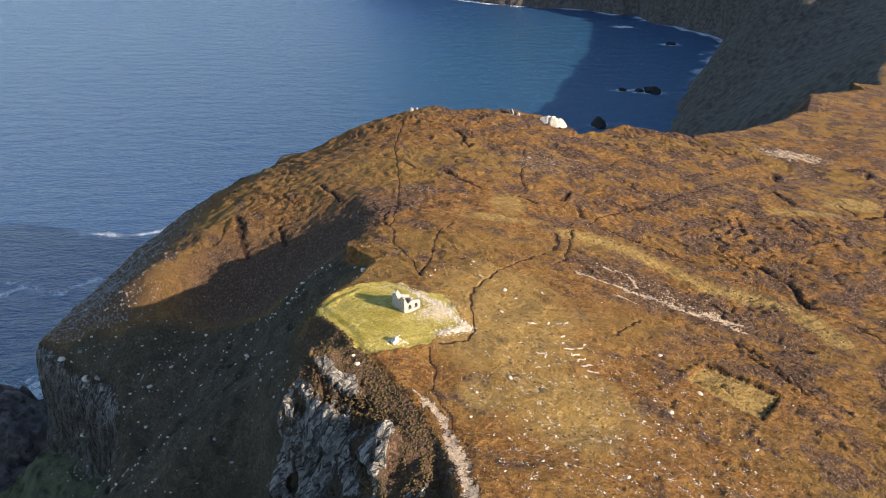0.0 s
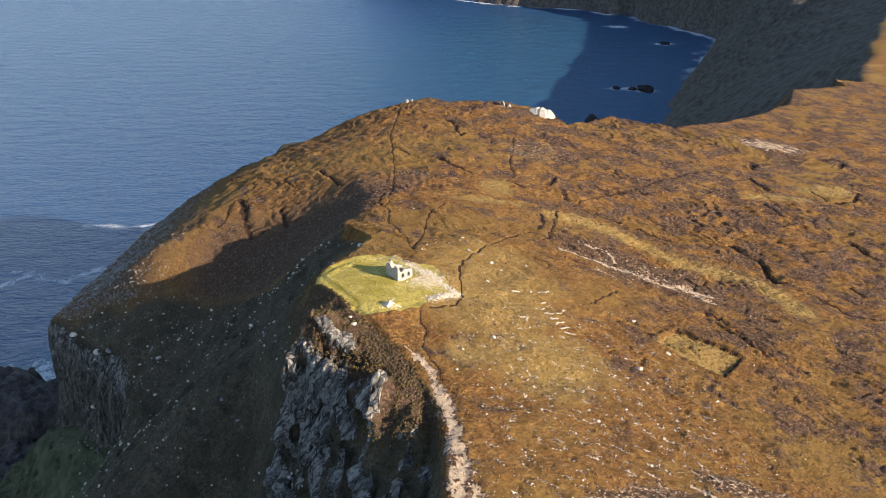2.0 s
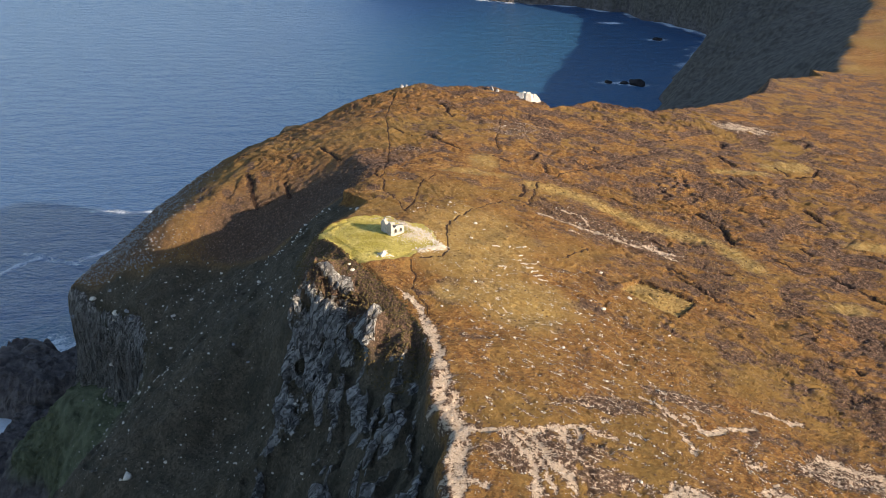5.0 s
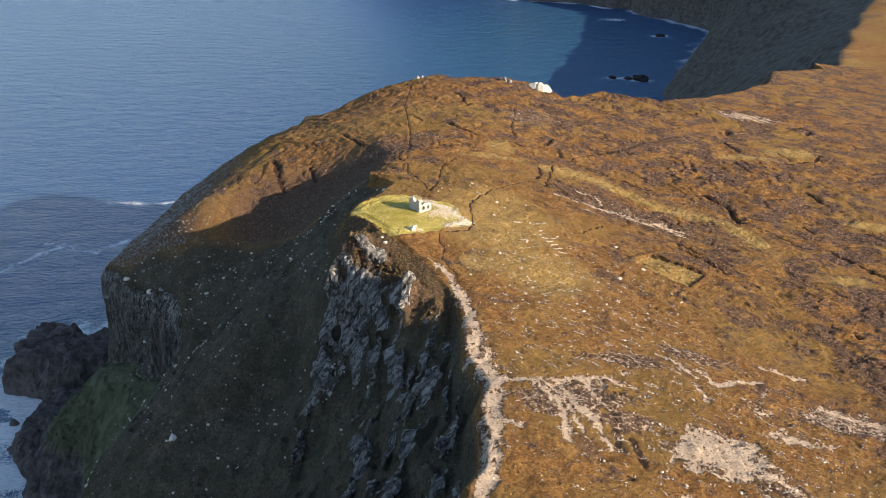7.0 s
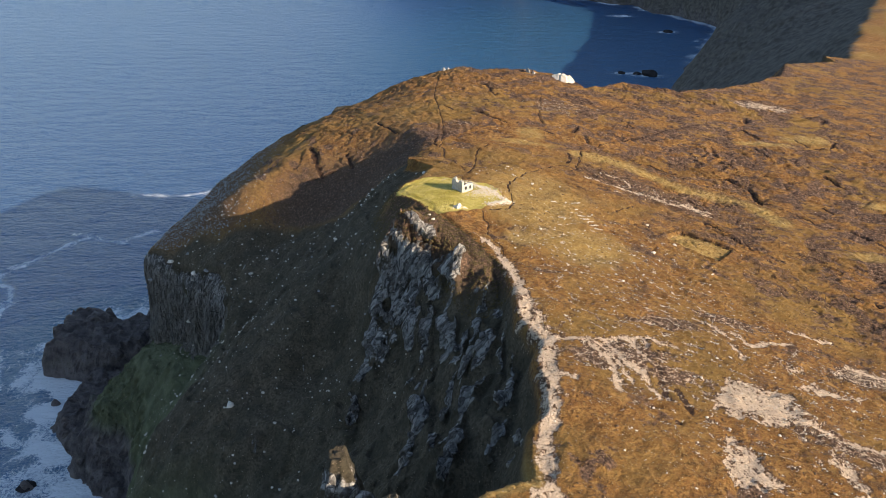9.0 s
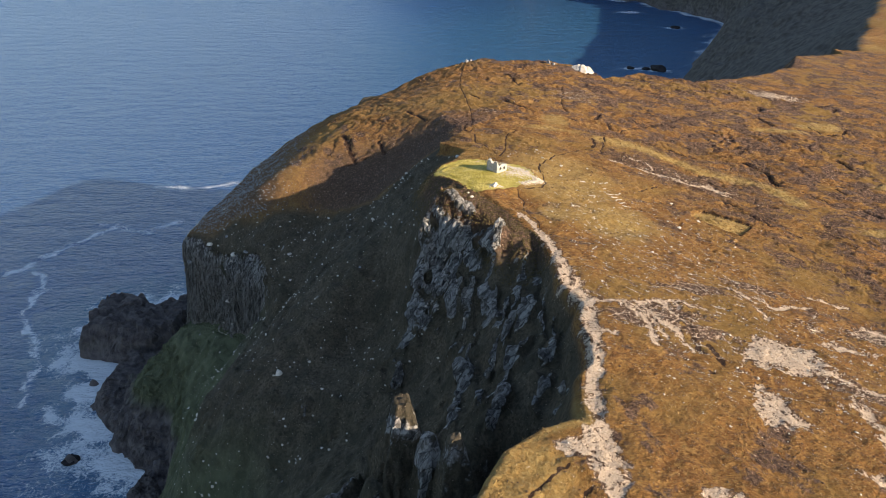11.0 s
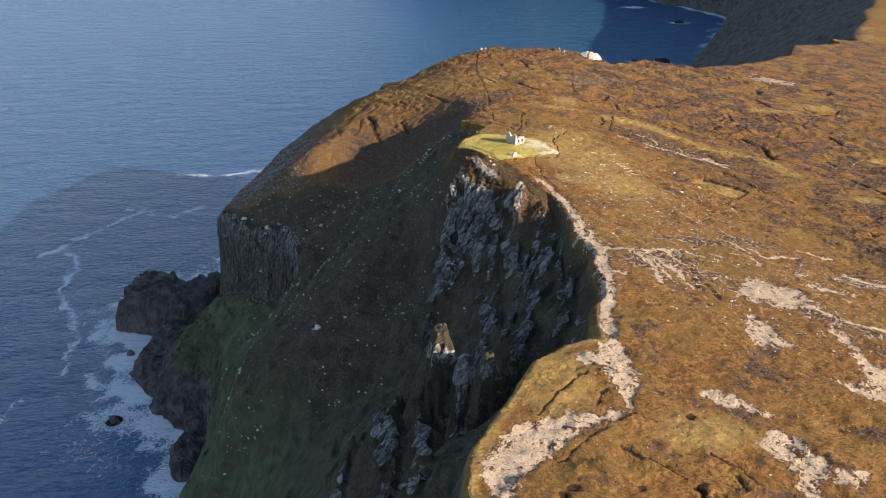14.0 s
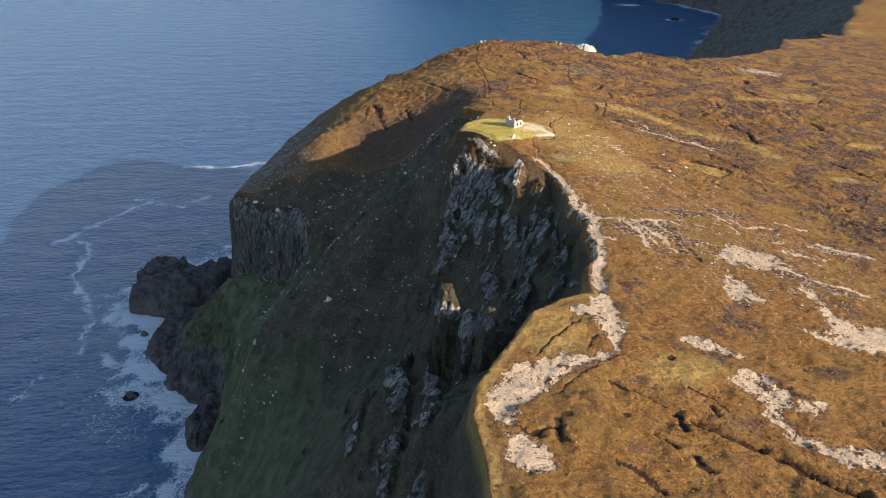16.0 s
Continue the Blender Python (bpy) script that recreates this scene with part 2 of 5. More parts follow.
# heights of the seaward slope, from the brink down to the shore
BRINK = [(-18, -60, 108), (-19, -32, 110), (-19.5, -22, 110.5), (-21.5, -12, 111), (-20.5, -6, 111.5), (-16, 2, 112.2), (-10.5, 11.6, 113),
         (-5.2, 16, 113.3), (0.2, 17.5, 113.4), (0.3, 22, 113.5), (1.4, 27, 113.6), (3.2, 29.5, 113.7), (3.6, 35, 113.8), (3.3, 42.4, 114.1), (4.6, 48, 114.4), (1.8, 53.5, 114.5),
         (2.0, 62, 114.5), (0.8, 71, 114.6), (-3, 81, 114.8), (-13, 93.5, 115.6), (-22, 106, 114.6), (-17, 118, 114), (-14, 126, 113.4), (-21, 136, 109.5)]
FACE = [(-36, 148, 99.5), (-44, 146, 94.5), (-56, 148, 89.8), (-21.5, 87, 112.6), (-16, 84.5, 111.6), (-9, 73, 112), (-18, 81.3, 104), (-21, 79, 96.5), (-12.4, 70, 104.5), (-15, 64, 100), (-22, 70, 91.5), (-15, 52.6, 96.5), (-6.5, 46.8, 106.4), (-9.8, 38.3, 101), (-34.6, 22, 96), (-28, 8, 99), (-34, 8.3, 91.5), (-22.5, -9.8, 107.5), (-36.6, 73, 79),
        (-28, 88, 91.5), (-37, 97, 87.5), (-41, 101, 92), (-35, 114, 97.6), (-39, 118, 97), (-46, 123, 88.5), (-62, 108, 74.8), (-62, 136, 81),
        (-74, 137, 77), (-65.5, 112, 68.5), (-78, 87, 62), (-74, 69.5, 54.5), (-42.6, 30, 82), (-40, 11, 88.4),
        (-26, -6, 108), (-25, -10, 102), (-30, 28, 97), (-21, 21, 96), (-10, 30, 92), (-24, 45, 87)]
LOBE = [(-37, 212, 107.5), (-55, 185, 105.5), (-70, 158, 97), (-65, 167, 100), (-94, 165, 78.8), (-106.8, 160.5, 69), (-97, 153.5, 71), (-89.5, 150.3, 75),
        (-77.5, 138, 76.4), (-70, 127, 74), (-106, 172, 70), (-89, 187, 85), (-76, 195, 93),
        (-52, 201, 105), (-60, 213, 100.5), (-27, 226, 111), (-140, 200, 15), (-125, 235, 18), (-95, 268, 20)]
# heights of the grass apron under the jointed wall
APRON = [(-110.5, 157.5, 37.5), (-98, 148, 44), (-88.7, 140.5, 47.5), (-79.6, 132.4, 47), (-72, 124, 55), (-67, 114, 63), (-104, 144.4, 41), (-124.6, 137.3, 21.7), (-127, 162.7, 18.6), (-119, 148, 28),
         (-90, 120, 42), (-95, 105, 30), (-88, 95, 42), (-77.8, 85.3, 62), (-79.2, 80.5, 56.4), (-81.7, 73.9, 52), (-105, 122, 22), (-74, 68, 51.9), (-62, 108, 73), (-50, 90, 79), (-36.6, 73, 79), (-138, 162, 3), (-124, 174, 4), (-114, 172, 16), (-130, 185, -6), (-132, 134, 5),
         (-113, 120, 3), (-108, 100, 3), (-106, 78, 3), (-145, 150, -5)]
SHORE = [(-95, -60, 0), (-102, 10, 0), (-108, 50, 0), (-110, 78, 0), (-111, 91, 0), (-111, 108, 0), (-113, 123, 0), (-131, 133, 0), (-139, 147, 0),
         (-146, 166, 0), (-150, 185, 0), (-146, 205, 0), (-135, 240, 0), (-105, 275, 0), (-70, 300, 0), (-160, 130, -14), (-135, 90, -18),
         (-130, 20, -20), (-180, 200, -16), (-150, 270, -18), (-90, 320, -18)]
# brink of the bay on the far side, west to east
BAY_BRINK = [(-170, 124), (-124, 141), (-113, 150), (-110.5, 158), (-109, 165), (-106, 172), (-101, 177), (-89, 189), (-76, 197), (-60, 202), (-50, 205), (-40, 215), (-28, 230), (-18, 234), (-10, 236), (2, 228),
             (21, 230), (34, 224), (39, 212), (45, 216), (57, 226.5), (67, 224), (80, 225), (98, 236), (123, 259), (144, 285), (157, 312), (180, 328), (204, 342), (260, 350)]


def plate(points, stiff):
    """A thin bending plate through the points: returns a function of x and y."""
    p = np.array(points, float)
    n = len(p)

    def ker(a, b):
        r2 = ((a[:, None, :] - b[None]) ** 2).sum(2) / 1e4
        return r2 * np.log(r2 + 1e-9)
    m = np.zeros((n + 3, n + 3))
    m[:n, :n] = ker(p[:, :2], p[:, :2]) + np.eye(n) * stiff
    m[:n, n], m[:n, n + 1:] = 1, p[:, :2] / 100
    m[n:, :n] = m[:n, n:].T
    w = np.linalg.solve(m, np.concatenate([p[:, 2], np.zeros(3)]))

    def at(x, y):
        x, y = np.asarray(x, float), np.asarray(y, float)
        out = w[n] + w[n + 1] * x / 100 + w[n + 2] * y / 100
        for i in range(n):
            r2 = ((x - p[i, 0]) ** 2 + (y - p[i, 1]) ** 2) / 1e4
            out = out + w[i] * r2 * np.log(r2 + 1e-9)
        return out
    return at


def line_distance(x, y, pts):
    """Distance to a line of corners, the side (minus: left of its way) and the share of the line passed."""
    pts = np.array([p[:2] for p in pts], float)
    best, side, where = np.full(np.shape(x), 1e9), np.zeros(np.shape(x)), np.zeros(np.shape(x))
    steps = np.hypot(*(pts[1:] - pts[:-1]).T[:2])
    run = np.concatenate([[0], np.cumsum(steps)])
    for i in range(len(pts) - 1):
        a, d, long = pts[i], pts[i + 1] - pts[i], max(steps[i], 1e-6)
        k = np.clip(((x - a[0]) * d[0] + (y - a[1]) * d[1]) / long ** 2, 0, 1)
        r = np.hypot(x - a[0] - k * d[0], y - a[1] - k * d[1])
        c = (x - a[0]) * d[1] - (y - a[1]) * d[0]
        near = r < best
        best, side, where = np.where(near, r, best), np.where(near, np.sign(c), side), np.where(near, (run[i] + k * long) / run[-1], where)
    return best, side, where


def smin(a, b, k):
    h = np.clip(0.5 + 0.5 * (b - a) / k, 0, 1)
    return b + (a - b) * h - k * h * (1 - h)


def ramp(v, lo, hi):
    k = np.clip((v - lo) / (hi - lo), 0, 1)
    return k * k * (3 - 2 * k)


moor = plate(MOOR, 0.01)
slope = plate(BRINK + FACE + LOBE + SHORE, 0.0004)
apron = plate(APRON + SHORE, 0.0006)


def inside(x, y, ring):
    hit = np.zeros(np.shape(x), bool)
    for (ax, ay), (bx, by) in zip(ring, ring[1:] + ring[:1]):
        hit ^= ((ay > y) != (by > y)) & (x < (bx - ax) * (y - ay) / (by - ay + 1e-12) + ax)
    return hit


def off_brink(x, y):
    """Metres seaward (minus: inland) of the western brink, and of the bay's."""
    d, _, _ = line_distance(x, y, BRINK)
    e, _, _ = line_distance(x, y, BAY_BRINK)
    land = inside(x, y, [p[:2] for p in BRINK] + [(-21, 900), (900, 900), (900, -900), (-18, -900)])
    bay = inside(x, y, BAY_BRINK + [(900, 350), (900, -900), (-170, -900)])
    return np.where(land, -d, d), np.where(bay, -e, e)


SCAR_LINE = [(-119, 184), (-114, 170), (-109, 159), (-99, 151), (-91, 144.3), (-83.5, 137.3), (-78.6, 133.6), (-72, 124.5), (-67, 115)]


def scar(x, y):
    """Metres seaward (minus: inland) of the jointed wall's line, and how far the wall stands there."""
    d, side, run = line_distance(x, y, SCAR_LINE)
    return d * side, ramp(run, 1.0, 0.72), run


def base_height(x, y):
    top, low = moor(x, y), slope(x, y)
    h = smin(top, low, 1.2)
    west, bay = off_brink(x, y)
    # inland of the brink the moor rules
    h = h + (top - h) * ramp(-west, -0.3, 0.4) * ramp(y, 150, 132)
    # the broken upper cliff: a quick drop right at the brink, but no deeper than the face below it
    sharp = 1.1 + 2.4 * ramp(y, 74, 66)
    drop = top - sharp * np.maximum(west - 0.3, 0)
    h = np.where(west > 0, np.maximum(np.minimum(h, drop), h - 5.5 * ramp(y, 76, 64)), h)
    out, run = np.maximum(bay, 0), 2 + 9 * ramp(x, 5, -15) * ramp(x, -98, -86)
    fall = (1.5 + 3.0 * ramp(x, -92, -104)) * np.maximum(out - run * ramp(out, 0, 1), 0)
    rim = np.where(x < -96, np.minimum(top, slope(x + out, y - 0.4 * out)), top)
    h = np.minimum(h, np.maximum(rim + 0.2 - 0.15 * out - fall, -8 - 0.05 * out))
    # the jointed wall: fluted columns between the ledge and the apron below
    d, stands, run = scar(x, y)
    flute = 0.9 * np.abs(np.sin(run * 105 / 3.1 + 0.8 * np.sin(run * 31))) + 0.7 * np.sin(run * 49)
    below = ramp(d + flute, -1.8, 2.6) * stands * ramp(d, 46, 24)
    return h + (apron(x, y) - h) * below


# ---- noise on arrays ----
_rng = np.random.RandomState(7)
_perm = np.concatenate([_rng.permutation(512)] * 3)
_grad = _rng.normal(size=(512, 3))
_grad /= np.linalg.norm(_grad, axis=1)[:, None]


def grain(x, y, z=0.0):
    """Gradient noise, about -1 to 1."""
    x, y, z = np.broadcast_arrays(np.asarray(x, float), np.asarray(y, float), np.asarray(z, float))
    flat = not np.any(z)
    i, j, k = (np.floor(v).astype(int) for v in (x, y, z))
    u, v, w = x - i, y - j, z - k
    fu, fv, fw = (q * q * q * (q * (q * 6 - 15) + 10) for q in (u, v, w))
    out = 0.0
    for a in (0, 1):
        for b in (0, 1):
            for c in ((0,) if flat else (0, 1)):
                h = _perm[(_perm[(_perm[(i + a) % 512] + j + b) % 512] + k + c) % 512]
                dot = _grad[h, 0] * (u - a) + _grad[h, 1] * (v - b) + _grad[h, 2] * (w - c)
                out = out + dot * (fu if a else 1 - fu) * (fv if b else 1 - fv) * ((fw if c else 1 - fw) if not flat else 1)
    return out * 1.7


def fbm(x, y, octaves=4, gain=0.5, z=0.0):
    out, amp = 0.0, 1.0
    for o in range(octaves):
        out = out + amp * grain(x * 2 ** o + 17.3 * o, y * 2 ** o - 9.1 * o, z * 2 ** o)
        amp *= gain
    return out


def ridged(x, y, octaves=3, z=0.0):
    out, amp = 0.0, 1.0
    for o in range(octaves):
        out = out + amp * (1 - 2 * np.abs(grain(x * 2 ** o + 5.7 * o, y * 2 ** o + 31.0 * o, z * 2 ** o)))
        amp *= 0.5
    return out / 1.75


def chunks(x, y, z):
    """Cells like jointed blocks: a random value for each, and how near the next one lies."""
    i, j, k = (np.floor(v).astype(int) for v in (x, y, z))
    best, second, value = np.full(x.shape, 9.0), np.full(x.shape, 9.0), np.zeros(x.shape)
    for a in (-1, 0, 1):
        for b in (-1, 0, 1):
            for c in (-1, 0, 1):
                h = _perm[(_perm[(_perm[(i + a) % 512] + j + b) % 512] + k + c) % 512]
                d = np.abs(i + a + 0.5 + 0.42 * _grad[h, 0] - x) + np.abs(j + b + 0.5 + 0.42 * _grad[h, 1] - y) + np.abs(k + c + 0.5 + 0.42 * _grad[h, 2] - z)
                second = np.where(d < best, best, np.minimum(second, d))
                value = np.where(d < best, (h * 37 % 101) / 100.0, value)
                best = np.minimum(best, d)
    return value, second - best


def spread(stops):
    """Grid lines: rows of (from, to, step at from, step at to)."""
    out = []
    for a, b, s0, s1 in stops:
        v = a
        while v < b - 1e-6:
            out.append(v)
            v += s0 + (s1 - s0) * (v - a) / (b - a)
    return np.array(out + [stops[-1][1]])


def sheet(name, xs, ys, pts, masks, material, parent=None, broken=None):
    """A grid of points as one smooth mesh with float masks on its points."""
    nx, ny = len(xs), len(ys)
    me = bpy.data.meshes.new(name)
    me.vertices.add(nx * ny)
    me.vertices.foreach_set("co", np.ascontiguousarray(pts, np.float32).ravel())
    i = (np.arange(ny - 1)[:, None] * nx + np.arange(nx - 1)[None]).ravel()
    quads = np.stack([i, i + 1, i + 1 + nx, i + nx], 1).astype(np.int32)
    me.loops.add(quads.size)
    me.loops.foreach_set("vertex_index", quads.ravel())
    me.polygons.add(len(quads))
    me.polygons.foreach_set("loop_start", np.arange(0, quads.size, 4, dtype=np.int32))
    me.update(calc_edges=True)
    me.polygons.foreach_set("use_smooth", np.ones(len(quads), bool) if broken is None else ~broken[:-1, :-1].ravel())
    for key, value in masks.items():
        me.attributes.new(key, "FLOAT", "POINT").data.foreach_set("value", np.ascontiguousarray(value, np.float32).ravel())
    me.materials.append(material)
    ob = new(name, me)
    ob.parent = parent
    return ob


# ---- the headland ----
PATH_LINE = [(-4.5, 84), (-0.6, 78.6), (1.5, 71), (2.7, 65), (3.3, 59), (3.5, 53.5), (5.7, 48), (5.2, 42), (4.9, 38), (4.8, 33), (3.7, 28.5), (2.5, 24), (2.2, 20), (2.4, 17), (2.6, 13.5)]
PATH_WIDE = [0.4, 0.9, 1.3, 1.3, 1.7, 2.5, 1.9, 1.6, 1.7, 1.4, 1.3, 1.6, 1.5, 0.9, 1.6]
# bare scars: x, y, half length, half width, heading of the long axis, strength
SCARS = [(17, 45, 11.5, 4.86, 5, 0.55), (24, 41, 6.9, 2.97, -8, 0.45), (60, 48, 10.3, 4.05, -8, 0.75), (46, 27, 10.3, 3.51, -25, 0.5),
         (40, 61, 9.2, 2.7, -12, 0.5), (28, 57, 10.3, 3.51, 0, 0.45),
         (106, 216, 13, 6.5, -8, 0.9), (26, 186, 10.3, 8.1, 0, 0.35), (-6, 165, 5.17, 2.7, -10, 0.45), (42, 122, 15, 3.0, -24, 0.42)]
# outlines of larger bare patches
BARE_RINGS = [[(0.9, 16.9), (3.2, 16.2), (4.4, 12.2), (4.7, 7.7), (3.7, 4.2), (2.0, 2.2), (1.0, 4.1), (-0.3, 6.8), (-0.4, 10.4), (-3.1, 9.9), (-5.0, 12.6), (-1.4, 14.3)],
              [(3.3, 3.8), (1.8, 1.5), (-0.4, 1.5), (-2.8, 0.1), (-7, 0.7), (-10.6, -0.6), (-13.3, -1.1), (-16.9, -4.1), (-18.9, -7.5), (-19.6, -10.2), (-18.6, -13.4), (-16.7, -14.9), (-15.3, -14.4), (-14.9, -11.4), (-11.4, -8.2), (-8.7, -5.9), (-5.9, -3.5), (-2.2, -1.4), (1.2, 0.3)],
              [(-17.7, -16.1), (-14.5, -15.9), (-12.4, -17.8), (-10.4, -19.6), (-10.7, -21.9), (-13, -23.4), (-15.8, -22.3), (-17.1, -20.5)]]
BROKEN_RINGS = [[(28, 28), (29.8, 27.6), (31.5, 24.1), (31.8, 20.6), (33.6, 19.5), (32.1, 17.8), (27.2, 18), (25.8, 20.5), (25.6, 23.5)],
                [(41.6, 26.3), (44.4, 23.1), (44, 17.6), (46.6, 14.7), (54, 13.6), (52, 6), (45.5, 5.4), (40.8, 7), (37.9, 8.8), (34.5, 10.7), (40.9, 11), (41.5, 15.5)],
                [(13, 6.3), (15.9, 7.4), (18.8, 5), (22.4, 2.1), (22.4, 0.8), (18.9, 2.4), (14.6, 2.9), (13.2, 4.3)],
                [(17.8, -3.9), (21.5, -0.5), (23.7, -1.6), (24.8, -4.5), (27.5, -7.2), (32.4, -7.4), (32.3, -8.5), (29.5, -10), (24.2, -9.1), (24, -11.8), (25.9, -14.7), (29.2, -16.1), (38, -16.3), (36, -22), (27.8, -19.1), (24.5, -16.3), (22.4, -12.9), (21.5, -8.7), (19.8, -5.4)]]
STONY_RINGS = [[(27.2, 37.1), (33, 41.5), (37.2, 40.8), (41.7, 38.8), (41.9, 35.4), (43.5, 31.4), (36.5, 30.6), (32, 31.7), (28.9, 32.2), (28.3, 35.3)],
               [(44, 50.6), (46.5, 49.6), (48.8, 47.4), (44.6, 45.4)], [(43.8, 41.5), (47.8, 44.1), (51.9, 41.3), (55, 41), (48.1, 39.2)], [(8.5, 47.7), (15.3, 49.9), (24.3, 52.1), (27.8, 50.9), (19.6, 48.5), (13.9, 47.6)]]
BANDS = [([(6.3, 48.6), (9.4, 47.8), (16.1, 49.4), (21.2, 51), (27.4, 49.5)], 0.5), ([(12.1, 47.5), (14.8, 42.6), (15.1, 35.8)], 0.7), ([(13.6, 48), (16.2, 42.8), (17.3, 38)], 0.4), ([(15.1, 48.9), (17.5, 43.2), (19.4, 39.9), (20.6, 34.7)], 0.6),
         ([(19, 49.7), (21.3, 43.9)], 0.45), ([(39.4, 56.5), (41.2, 53.3), (49.5, 56.2)], 0.6), ([(36.8, 52.1), (37.7, 48.1)], 0.6), ([(51.7, 61.4), (58.4, 59.6)], 0.5), ([(57.5, 52), (63.2, 50), (68, 47)], 0.9), ([(40.6, 32.5), (45.3, 28.5), (50.4, 27.7), (56, 26)], 0.7),
         ([(33.6, 60.5), (38.6, 54.4)], 0.4), ([(3.2, 39), (6, 39.2), (8.8, 38)], 0.5),
         ([(25.7, 128.7), (31.3, 127.1), (35.4, 124.6), (40.6, 122.3), (45.5, 119.3), (51.7, 117.5), (55.1, 114.6)], 0.55), ([(31, 132), (36.7, 130.3), (37.4, 125.8)], 0.4), ([(31.9, 121.4), (35.6, 120.1)], 0.5), ([(48, 120), (54.9, 117.1)], 0.7),
         ([(-11, 113.8), (-8.4, 114.9), (-5.7, 111.4), (-4.3, 109.4)], 0.4), ([(-5.7, 111.6), (-2.5, 107.6), (0.4, 104), (3.4, 100.3)], 0.55), ([(3.4, 100.2), (1.4, 99.3), (-1.6, 97.9)], 0.75)]
